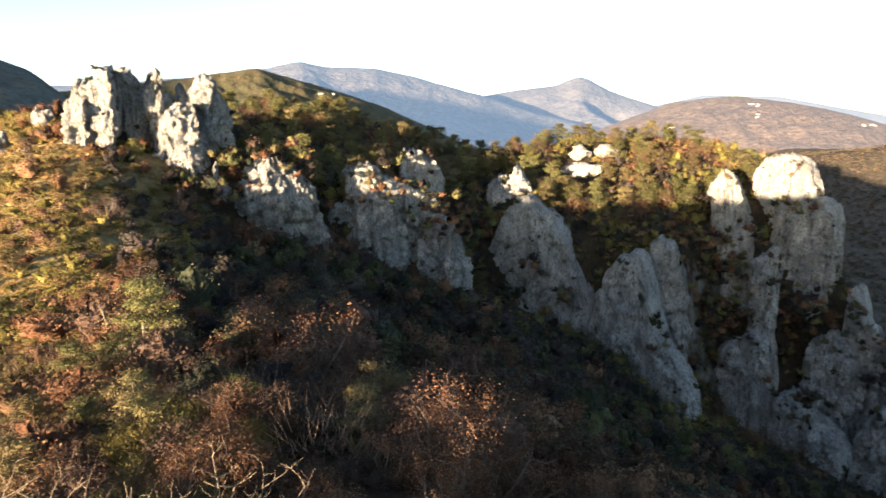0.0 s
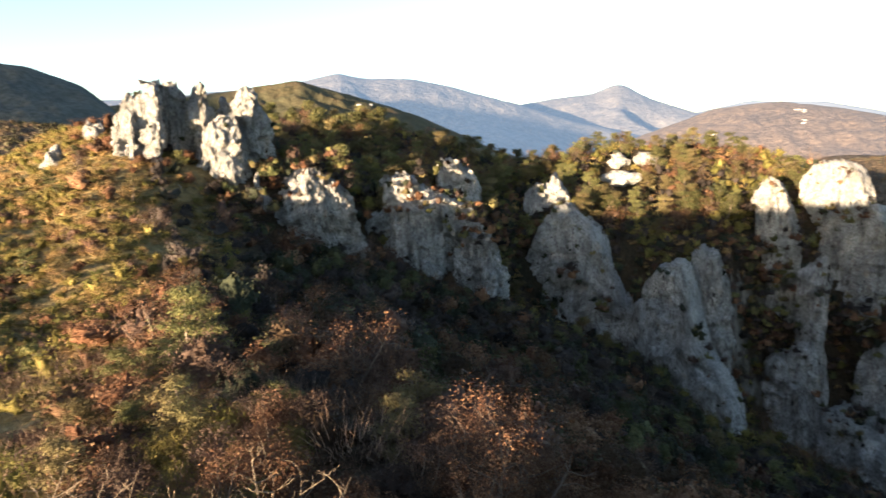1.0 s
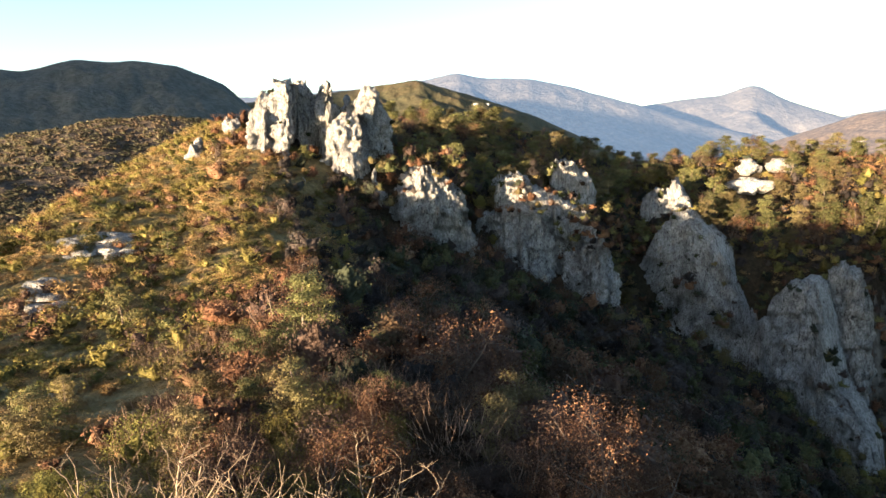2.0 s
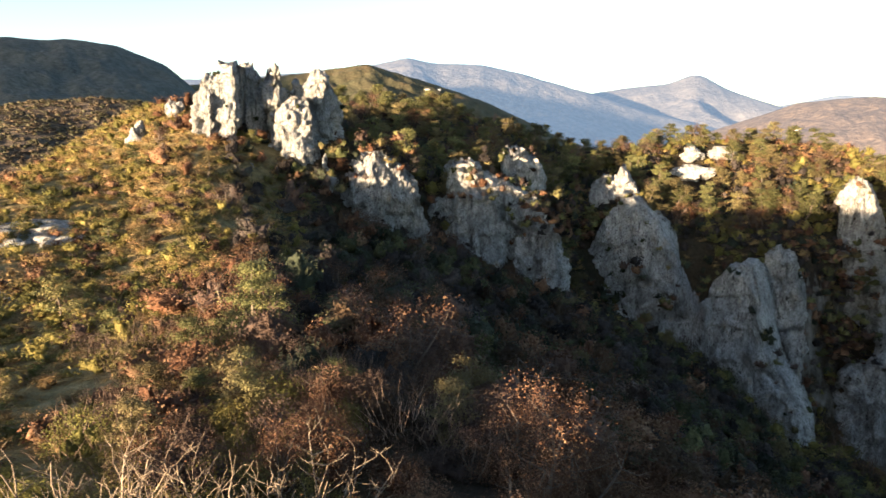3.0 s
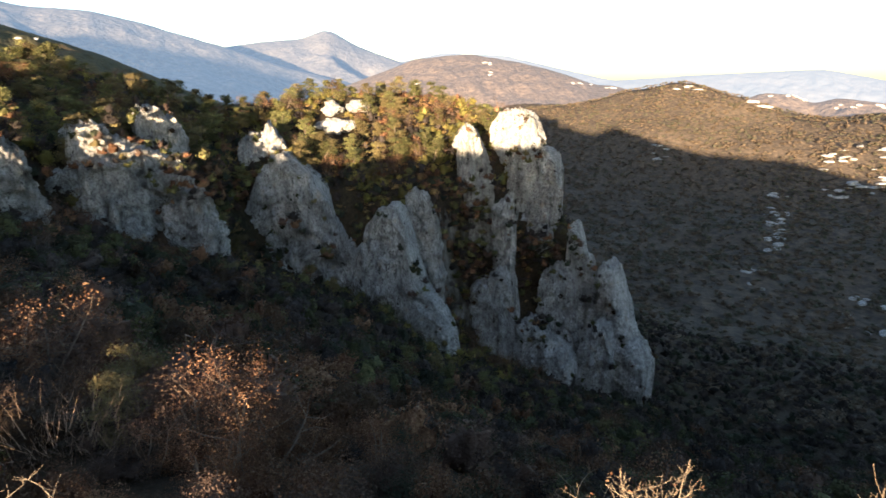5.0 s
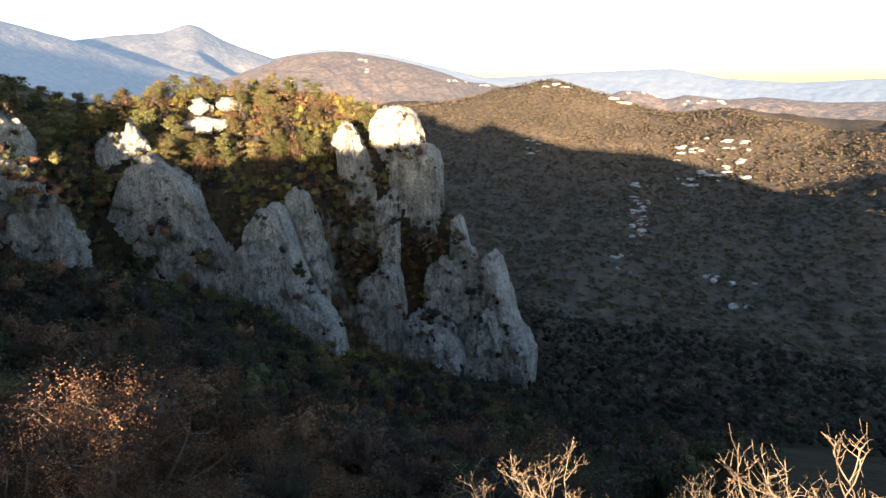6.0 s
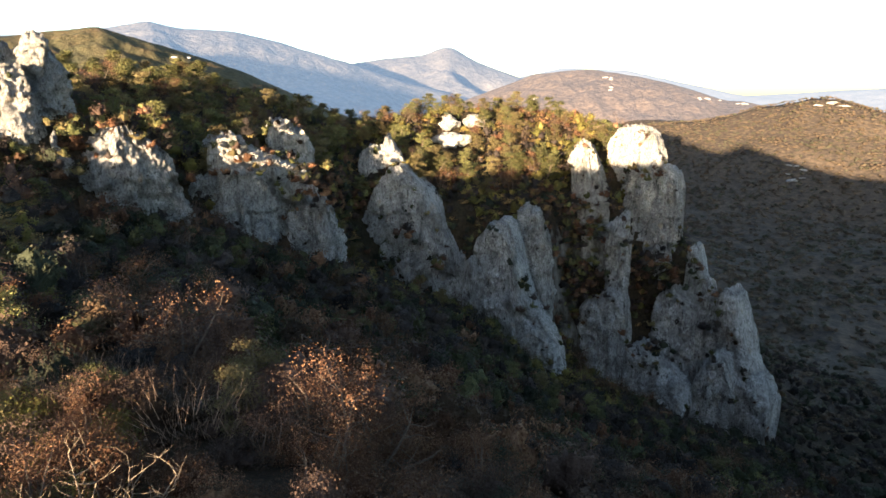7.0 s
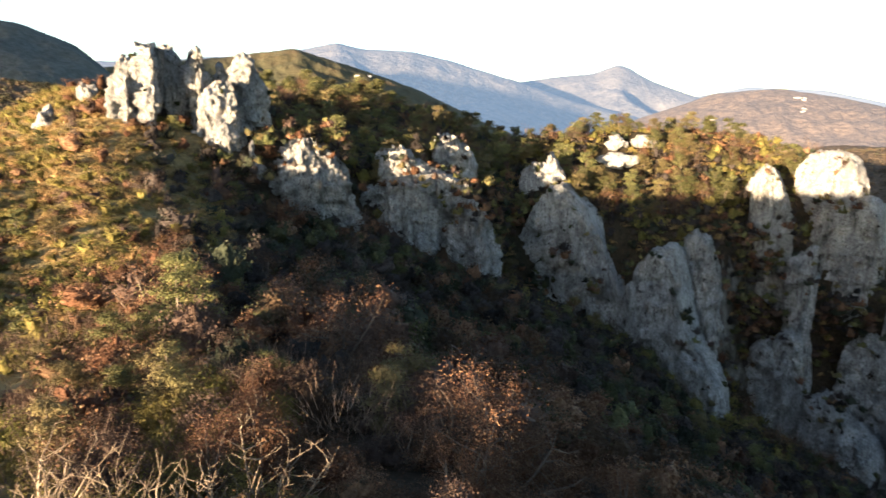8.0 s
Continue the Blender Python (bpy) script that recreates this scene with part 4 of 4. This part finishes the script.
def stuff(name, label, mat, domes, x, y, z, scale, rng, kind_of="undergrowth"):
    """Many small plants joined in one mesh: each a turned, scaled copy of one of the domes."""
    verts, faces, tint, start = [], [], [], 0
    pick = rng.integers(0, len(domes), len(x))
    turn = rng.uniform(0, 6.283, len(x))
    for k, (dv, df) in enumerate(domes):
        sel = np.where(pick == k)[0]
        c, s = np.cos(turn[sel])[:, None], np.sin(turn[sel])[:, None]
        wide = scale[sel][:, None]
        high = wide * rng.uniform(0.75, 1.3, (len(sel), 1))
        at = np.stack([(c * dv[:, 0] - s * dv[:, 1]) * wide + x[sel][:, None], (s * dv[:, 0] + c * dv[:, 1]) * wide + y[sel][:, None], dv[:, 2] * high + z[sel][:, None]], -1)
        verts.append(at.reshape(-1, 3))
        faces.append((df[None] + (start + np.arange(len(sel)) * len(dv))[:, None, None]).reshape(-1, 3))
        tint.append(np.repeat(rng.random(len(sel)), len(df)))
        start += len(sel) * len(dv)
    me = mesh_from(name, np.concatenate(verts), np.concatenate(faces), mat, True)
    me.attributes.new("tint", "FLOAT", "FACE").data.foreach_set("value", np.concatenate(tint).astype(np.float32))
    return tagged(new(name, me), label, kind_of, kind="stuff")


def dome(seed, count, size, lumps=9, swell=0.34, around=12, up=5, mass=0.78, tall=1.0):
    """A leafy mound one metre in radius: rounded clumps, a dense inner mass and loose leaves over it."""
    ng = np.random.default_rng(seed)
    a, f = ng.uniform(0, 6.283, lumps), ng.uniform(0.35, 1, lumps)
    r = np.sqrt(ng.uniform(0.0, 0.6, lumps))
    centres = np.stack([r * np.cos(a), r * np.sin(a), 0.15 + f * 1.15 * np.sqrt(1 - r * r)], 1)
    leaf = leaf_quads(ng, centres, (swell, swell, swell * 0.85), count, size, 0.6, 1.3, 0.75, 0.4)
    el, az = np.meshgrid(np.linspace(-0.25, 1.5, up + 1), np.arange(around) * 2 * np.pi / around, indexing="ij")
    az = az + ng.normal(0, 0.12, az.shape)
    way = np.stack([np.cos(el) * np.cos(az), np.cos(el) * np.sin(az), np.sin(el)], -1)
    mid = np.array([0, 0, 0.35])
    dc = way @ (centres - mid).T
    inside = dc ** 2 - ((centres - mid) ** 2).sum(1) + (swell * 0.8) ** 2
    far = np.where(inside > 0, dc + np.sqrt(np.maximum(inside, 0)), 0.25).max(-1) * ng.uniform(mass, mass + 0.18, el.shape)
    body = (mid + way * far[..., None]).reshape(-1, 3)
    q = grid_faces(up + 1, around, True)
    n = len(leaf)
    verts = np.concatenate([leaf.reshape(-1, 3), body]) * (1, 1, tall)
    faces = np.concatenate([np.arange(n * 3).reshape(n, 3), n * 3 + q[:, [0, 1, 2]], n * 3 + q[:, [0, 2, 3]]])
    return verts, faces


def spaced(x, y, gap):
    """Picks places that keep their distance from one another."""
    cells, keep = {}, []
    for i in range(len(x)):
        g = gap[i]
        cx, cy = int(x[i] // 2), int(y[i] // 2)
        near = [j for dx in (-1, 0, 1) for dy in (-1, 0, 1) for j in cells.get((cx + dx, cy + dy), ())]
        if all((x[i] - x[j]) ** 2 + (y[i] - y[j]) ** 2 > g * g for j in near):
            cells.setdefault((cx, cy), []).append(i)
            keep.append(i)
    return np.array(keep, int)


rng = np.random.default_rng(7)
OAK = "small oak with dry rust-brown leaves on the slope"
PINE = "young green pine with spreading boughs on the ridge"
oaks = [tree("oak_tree", oak_template(11 + k, 1700, 0.095), BARK, OAK_LEAF, OAK, "tree", "oaks on the slope") for k in range(6)]
near_oaks = [tree("oak_tree", oak_template(21 + k, 4200, 0.06), BARK, OAK_LEAF, OAK, "tree", "oaks on the slope") for k in range(3)]
pines = [tree("pine_tree", pine_template(31 + k, 3.2 + 0.28 * k, 2300, 0.2), BARK, PINE_LEAF, PINE, "tree", "pines on the ridge") for k in range(6)]
near_pines = [tree("pine_tree", pine_template(41 + k, 3.6, 6500, 0.115), BARK, PINE_LEAF, "bushy young pine with bright green needles on the slope", "tree", "young pines on the near slope") for k in range(3)]
bares = [tree("bare_shrub", bare_template(61 + k), TWIG, OAK_LEAF, "leafless pale shrub with thin upright twigs", "shrub", "bare shrubs by the viewpoint") for k in range(3)]
used = set()


def plant(models, x, y, z, scale, turn, lean=(0, 0)):
    """Sets one tree; the first of each model stands at its first place, later ones are copies."""
    k = random.randrange(len(models))
    m = pose(x, y, z - 0.1, lean[0], lean[1], turn) @ Matrix.Scale(scale, 4)
    if models[k] in used:
        copy_thing(models[k], m)
    else:
        used.add(models[k])
        models[k].matrix_basis = Matrix.Identity(4)
        LATER.append((models[k], m))


LATER = []


def forest(models, count, b0, b1, r0, r1, s0, s1, keep):
    x, y, z, slope = scatter(rng, count * 4, b0, b1, r0, r1)
    ok = (~on_rock(x, y, z)) & (slope < 1.5) & keep(x, y)
    for i in np.where(ok)[0][:count]:
        plant(models, x[i], y[i], z[i], rng.uniform(s0, s1), rng.uniform(0, 360), (rng.normal(0, 4), rng.normal(0, 4)))


def patch(seed, size, level):
    return lambda x, y: value(x / size, y / size, seed) > level


forest(near_oaks, 20, -26, 62, 8.5, 18, 0.4, 0.6, patch(1, 6, -0.3))
forest(oaks, 12, -20, 8, 15, 34, 0.7, 1.1, patch(7, 8, -0.4))
forest(oaks, 22, -34, 62, 16, 34, 0.6, 1.0, patch(1, 9, -0.4))
forest(oaks, 30, -34, 50, 30, 75, 0.7, 1.15, patch(2, 14, -0.4))
forest(oaks, 90, -20, 32, 80, 137, 1.0, 1.6, patch(3, 14, -0.5))
forest(near_pines, 10, -50, -24, 11, 26, 0.35, 0.6, patch(4, 6, 0.0))
forest(pines, 30, -52, -18, 26, 100, 0.35, 0.7, patch(4, 10, -0.3))
forest(pines, 125, -21, 3, 80, 142, 0.75, 1.5, patch(5, 12, -0.7))
forest(pines, 115, 3, 30, 98, 138, 0.65, 1.3, patch(6, 12, -0.7))
forest(pines, 22, -8, 45, 24, 100, 0.45, 0.9, patch(8, 12, -0.1))
for b, r, sc in ((-26.8, 24, 0.95), (-37.5, 13.5, 0.5), (-19, 15, 0.42), (-6, 15.5, 0.6), (-8.5, 13, 0.5)):
    plant(near_pines, *spot(b, r), ground_z(*spot(b, r)), sc, 40)
for b, r, sc in ((1.5, 10.2, 0.8), (5.0, 10.8, 0.75), (-1.5, 11.5, 0.75)):
    plant(near_oaks, *spot(b, r), ground_z(*spot(b, r)), sc, b * 40)
for b, r, sc in ((-38, 9.5, 1.0), (-35, 8.6, 0.8), (-41, 9.2, 0.9), (-32, 9.0, 1.0), (-28, 8.8, 0.7), (-44, 10, 1.0), (-30, 8.2, 0.8),
                 (-20, 9, 0.8), (40, 7.5, 0.8), (-24, 8.6, 0.8)):
    plant(bares, *spot(b, r), ground_z(*spot(b, r)), sc, rng.uniform(0, 360))
twigs = [tree("twiggy_shrub", twig_template(71 + k), TWIG, OAK_LEAF, "bare pale shrub with knobbly forked twigs", "shrub", "twiggy shrubs by the viewpoint") for k in range(4)]
for b, r, sc in ((44.5, 4.7, 0.94), (48.5, 4.6, 0.96), (57.5, 4.5, 0.98), (62.5, 4.3, 1.05), (66.5, 4.3, 0.95), (70, 4.4, 1.1), (73, 4.6, 1.5), (66, 4.1, 1.05), (69.5, 3.7, 1.5)):
    plant([twigs[int(b) % 4]], *spot(b, r), ground_z(*spot(b, r)), sc, b * 7)
for model, m in LATER:
    model.matrix_basis = m
for model in [*oaks, *near_oaks, *pines, *near_pines, *bares, *twigs]:
    if model not in used:
        for piece in list(model.children):
            bpy.data.objects.remove(piece)
        bpy.data.objects.remove(model)

near_domes = [dome(90 + k, 2600, 0.062, 26, 0.24, 16, 6, 0.5) for k in range(5)]
fine_domes = [dome(100 + k, 800, 0.095, 14, 0.29, 16, 6, 0.76) for k in range(6)]
mid_domes = [dome(120 + k, 170, 0.16, 9, 0.31, 12, 5, 0.76) for k in range(10)]
heath_domes = [dome(200 + k, 700, 0.085, 26, 0.22, 12, 4, 0.45, 0.5) for k in range(6)]
low_domes = [dome(220 + k, 190, 0.18, 16, 0.26, 9, 3, 0.45, 0.75) for k in range(8)]
bush_domes = [dome(240 + k, 190, 0.15, 12, 0.27, 11, 4, 0.68, 0.72) for k in range(8)]
ledge_domes = [dome(160 + k, 70, 0.22, 8, 0.32, 10, 4) for k in range(4)]
far_domes = [dome(140 + k, 16, 0.4, 8, 0.38, 7, 2, 0.7, 0.55) for k in range(6)]


def cover(name, label, mat, domes, count, b0, b1, r0, r1, s0, s1, keep, steep=1.25, gap=1.0):
    x, y, z, slope = scatter(rng, count, b0, b1, r0, r1)
    ok = (~on_rock(x, y, z)) & ((slope < steep) | (rng.random(count) < 0.6)) & keep(x, y)
    if r1 < 150:
        crest = np.interp(np.degrees(np.arctan2(x, y)), ANGLES, TABLE[5, 0])
        ok &= np.hypot(x, y) < crest + 5
    size = rng.uniform(s0, s1, count)
    x, y, z, size = x[ok], y[ok], z[ok], size[ok]
    if gap:
        pick = spaced(x, y, size * gap)
        x, y, z, size = x[pick], y[pick], z[pick], size[pick]
    stuff(name, label, mat, domes, x, y, z - 0.15, size, rng)


def off_slabs(x, y):
    b, r = np.degrees(np.arctan2(x, y)), np.hypot(x, y)
    bare = (np.abs(b + 43) < 2.3) & (np.abs(r - 54) < 4) | (np.abs(b + 47) < 1.5) & (np.abs(r - 44) < 3)
    return ~(bare & (value(x / 1.6, y / 1.6, 31) > -0.35))


def everywhere(x, y):
    return np.ones(x.shape, bool)


cover("brown_shrubs", "rust-brown oak shrubs beside the viewpoint", OAK_LEAF, near_domes, 190, -38, 24, 6.2, 15, 0.5, 0.9, patch(12, 6, -0.35), gap=1.3)
cover("grey_shrubs", "grey-brown shrubs beside the viewpoint", WINTER_LEAF, near_domes, 140, 12, 68, 6.2, 15, 0.5, 0.95, patch(12, 6, -0.35), gap=1.3)
cover("olive_shrubs", "olive-green shrubs beside the viewpoint", SUNLIT_LEAF, near_domes, 160, -54, -18, 6.2, 15, 0.5, 0.9, patch(13, 6, -0.3), gap=1.4)
cover("brown_scrub", "dense rust-brown oak scrub on the near slope", OAK_LEAF, fine_domes, 620, -36, 34, 14, 36, 0.8, 1.6, patch(12, 5, -0.25), gap=1.5)
cover("green_scrub", "dense olive-green scrub on the near slope", SCRUB_LEAF, fine_domes, 900, -20, 64, 13, 36, 0.5, 1.3, patch(13, 5, -0.25), gap=1.35)
cover("grey_scrub", "grey-brown leafless scrub on the near slope", WINTER_LEAF, fine_domes, 700, -30, 64, 14, 36, 0.6, 1.3, patch(21, 5, -0.2), gap=1.5)
cover("heath", "low olive and tan heath covering the sunlit slope", SUNLIT_HEATH_LEAF, heath_domes, 2000, -55, -24, 13, 40, 0.4, 1.0, everywhere, gap=1.2)
cover("upper_heath", "low olive heath covering the sunlit ridge", SUNLIT_HEATH_LEAF, low_domes, 4500, -55, -22, 38, 112, 0.4, 0.95, off_slabs, gap=0.9)
# pine scrub whose colour already holds the sunlight on it
cover("pine_scrub", "low pine scrub on the slope, coloured a sunlit yellow-green", SUNLIT_LEAF, bush_domes, 4200, -54, -22, 18, 108, 0.45, 1.15, lambda x, y: patch(14, 4, -0.3)(x, y) & off_slabs(x, y), gap=1.05)
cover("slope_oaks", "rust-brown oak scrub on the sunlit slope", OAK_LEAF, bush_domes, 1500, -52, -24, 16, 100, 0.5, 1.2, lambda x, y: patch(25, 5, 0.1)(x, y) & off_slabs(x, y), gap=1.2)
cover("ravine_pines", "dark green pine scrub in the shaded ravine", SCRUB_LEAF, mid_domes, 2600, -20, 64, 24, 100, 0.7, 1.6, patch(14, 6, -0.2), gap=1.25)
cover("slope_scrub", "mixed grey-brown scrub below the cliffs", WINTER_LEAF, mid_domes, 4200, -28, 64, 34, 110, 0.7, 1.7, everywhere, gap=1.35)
cover("oak_scrub", "rust-brown oak scrub in the ravine and on the ridge", OAK_LEAF, mid_domes, 2000, -34, 64, 34, 110, 0.7, 1.7, patch(15, 5, 0.15), gap=1.3)
cover("ridge_oaks", "rust-brown oak scrub on the sunlit ridge", OAK_LEAF, mid_domes, 1800, 2, 31, 90, 137, 0.7, 1.5, patch(22, 6, 0.05), gap=1.0)
cover("ridge_heath", "tan and olive heath on the sunlit ridge", SUNLIT_HEATH_LEAF, low_domes, 2600, -20, 31, 78, 140, 0.6, 1.4, everywhere, gap=1.0)
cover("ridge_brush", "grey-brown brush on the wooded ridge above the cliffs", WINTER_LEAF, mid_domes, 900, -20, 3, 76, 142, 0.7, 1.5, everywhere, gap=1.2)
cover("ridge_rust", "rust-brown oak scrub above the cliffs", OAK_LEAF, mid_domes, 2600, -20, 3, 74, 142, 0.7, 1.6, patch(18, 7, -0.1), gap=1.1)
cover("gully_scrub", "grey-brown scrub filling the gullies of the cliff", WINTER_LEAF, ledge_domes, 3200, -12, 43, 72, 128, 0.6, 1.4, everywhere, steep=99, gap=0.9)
cover("gully_green", "dark evergreen scrub in the gullies of the cliff", PINE_LEAF, mid_domes, 1600, -12, 43, 72, 128, 0.5, 1.2, patch(19, 7, 0.05), steep=99, gap=0.8)
cover("ridge_pines", "olive-green pine scrub on the far ridge top", SUNLIT_LEAF, mid_domes, 2400, -20, 31, 78, 142, 0.8, 1.8, patch(16, 7, -0.15), gap=1.0)
# plants along the rims of the rock walls
rim = []
for points in WALLS[:19]:
    line, long = curve(points, 40)
    for k in range(int(long * 1.1)):
        x, y, low, high = line[rng.integers(0, 40)]
        r = math.hypot(x, y)
        off = rng.uniform(0.8, 4.5)
        rim.append((x + x / r * off, y + y / r * off, high - rng.uniform(0.3, 1.0)))
rim = np.array(rim)
third = rng.integers(0, 3, len(rim))
for k, (name, label, mat) in enumerate((("rim_brush", "grey-brown brush along the cliff tops", WINTER_LEAF), ("rim_oaks", "rust-brown oak scrub along the cliff tops", OAK_LEAF),
                                        ("rim_pines", "low green pines along the cliff tops", PINE_LEAF))):
    at = rim[third == k]
    stuff(name, label, mat, mid_domes, at[:, 0], at[:, 1], at[:, 2] - 0.5, rng.uniform(0.4, 1.0, len(at)), rng)
DRY_TWIGS = leaves("dry twigs", (0.06, 0.04, 0.03), (0.11, 0.075, 0.054), (0.18, 0.13, 0.095), (0.08, 0.055, 0.042))


def brush(seed, count):
    """A tuft of thin upright twigs one metre in radius."""
    ng = np.random.default_rng(seed)
    a, r = ng.uniform(0, 6.283, count), np.sqrt(ng.uniform(0, 1, count))
    base = np.stack([r * np.cos(a), r * np.sin(a), ng.uniform(0.2, 1.0, count)], 1)
    tip = base + np.stack([ng.normal(0, 0.16, count) + 0.2 * base[:, 0], ng.normal(0, 0.16, count) + 0.2 * base[:, 1], ng.uniform(0.15, 0.5, count)], 1)
    across = np.stack([np.sin(a * 7), np.cos(a * 7), np.zeros(count)], 1) * ng.uniform(0.006, 0.013, count)[:, None]
    return np.stack([base - across, base + across, tip], 1).reshape(-1, 3), np.arange(count * 3).reshape(count, 3)


tufts = [brush(180 + k, 170) for k in range(5)]
cover("dry_brush", "thin bare twigs standing in the scrub", DRY_TWIGS, tufts, 260, -42, -6, 11, 28, 0.6, 1.1, patch(23, 4, -0.1), gap=1.0)
ledge_pick = rng.permutation(len(LEDGES))[:130]
stuff("ledge_scrub", "dark scrub clinging to the cliff ledges", SCRUB_LEAF, ledge_domes, LEDGES[ledge_pick, 0], LEDGES[ledge_pick, 1], LEDGES[ledge_pick, 2] - 0.15,
      rng.uniform(0.3, 1.0, len(ledge_pick)), rng)
cling_pick = rng.permutation(len(CLINGS))[:90]
stuff("cliff_bushes", "small dark bushes rooted in cracks of the cliff", WINTER_LEAF, ledge_domes, CLINGS[cling_pick, 0], CLINGS[cling_pick, 1], CLINGS[cling_pick, 2] - 0.4,
      rng.uniform(0.35, 1.0, len(cling_pick)), rng)
# thick growth in the hollows of the cliff: bearing, elevation, distance, spread, number
nests = []
for b, el, r, wide, count in ((8.4, -12.5, 92, 1.2, 7), (11.4, -15, 90.3, 1.2, 7), (9.6, -16.6, 91, 0.8, 4), (5.3, -15.6, 93.6, 2.2, 22), (28.5, -12.7, 104.3, 0.5, 3),
                              (31, -14.6, 110.5, 2.6, 26), (31.6, -21.8, 101.5, 2.6, 22), (36, -19.2, 106.6, 1.2, 8), (34.6, -14.2, 111, 1.0, 6),
                              (25, -12.6, 107.5, 2.6, 24), (25.4, -15.6, 105.6, 2.4, 22), (19.2, -17, 88.6, 1.0, 7), (20.2, -19, 87.4, 1.0, 6), (0.3, -7.8, 79.5, 1.6, 12),
                              (-6, -4.9, 77.6, 2.4, 12), (-1.4, -6.8, 79, 1.8, 14), (3.2, -9, 92, 1.6, 14), (26.6, -8.6, 110, 0.8, 6), (29.8, -6.6, 117.5, 1.4, 7), (24.3, -9.6, 109.4, 1.6, 20), (25.4, -11.2, 108.4, 1.8, 22),
                              (30.5, -14.3, 113.5, 2.6, 26), (33, -15.6, 111.5, 2.0, 16), (23.4, -12.4, 107, 1.8, 22), (24.2, -15.2, 104.5, 1.6, 20), (24.4, -17.6, 103, 1.2, 12),
                              (-20, -5.4, 69.4, 1.2, 12), (-22.6, -5.2, 70.2, 1.6, 18), (-24.4, -4.4, 71.5, 1.4, 12), (-13.5, -2.4, 74.5, 2.4, 16), (-17.5, -2.6, 74, 2.0, 16)):
    x, y = spot(b, r)
    for k in range(count):
        nests.append((x + rng.normal(0, wide), y + rng.normal(0, 0.5), r * math.tan(radians(el)) - 0.6 + rng.normal(0, wide * 0.6)))
nests = np.array(nests)
side = rng.integers(0, 3, len(nests))
for k, (name, label, mat) in enumerate((("nest_brush", "grey-brown brush in the hollows of the cliff", WINTER_LEAF), ("nest_oaks", "rust-brown oak scrub in the hollows of the cliff", OAK_LEAF),
                                        ("nest_pines", "dark green pine scrub in the hollows of the cliff", PINE_LEAF))):
    at = nests[side == k]
    stuff(name, label, mat, mid_domes, at[:, 0], at[:, 1], at[:, 2], rng.uniform(0.6, 1.2, len(at)), rng)
cover("ravine_foot", "grey-brown scrub at the bottom of the ravine", WINTER_LEAF, ledge_domes, 2800, 33, 73, 104, 190, 0.9, 2.0, everywhere, gap=1.2)
cover("valley_woods", "autumn woods on the far side of the valley", FAR_LEAF, far_domes, 12500, 24, 73, 125, 640, 1.4, 2.8, everywhere, gap=0)
cover("far_left_woods", "olive woods on the neighbouring hillside", HILL_LEAF, far_domes, 10000, -60, -26, 110, 470, 1.5, 2.9, everywhere, gap=0)
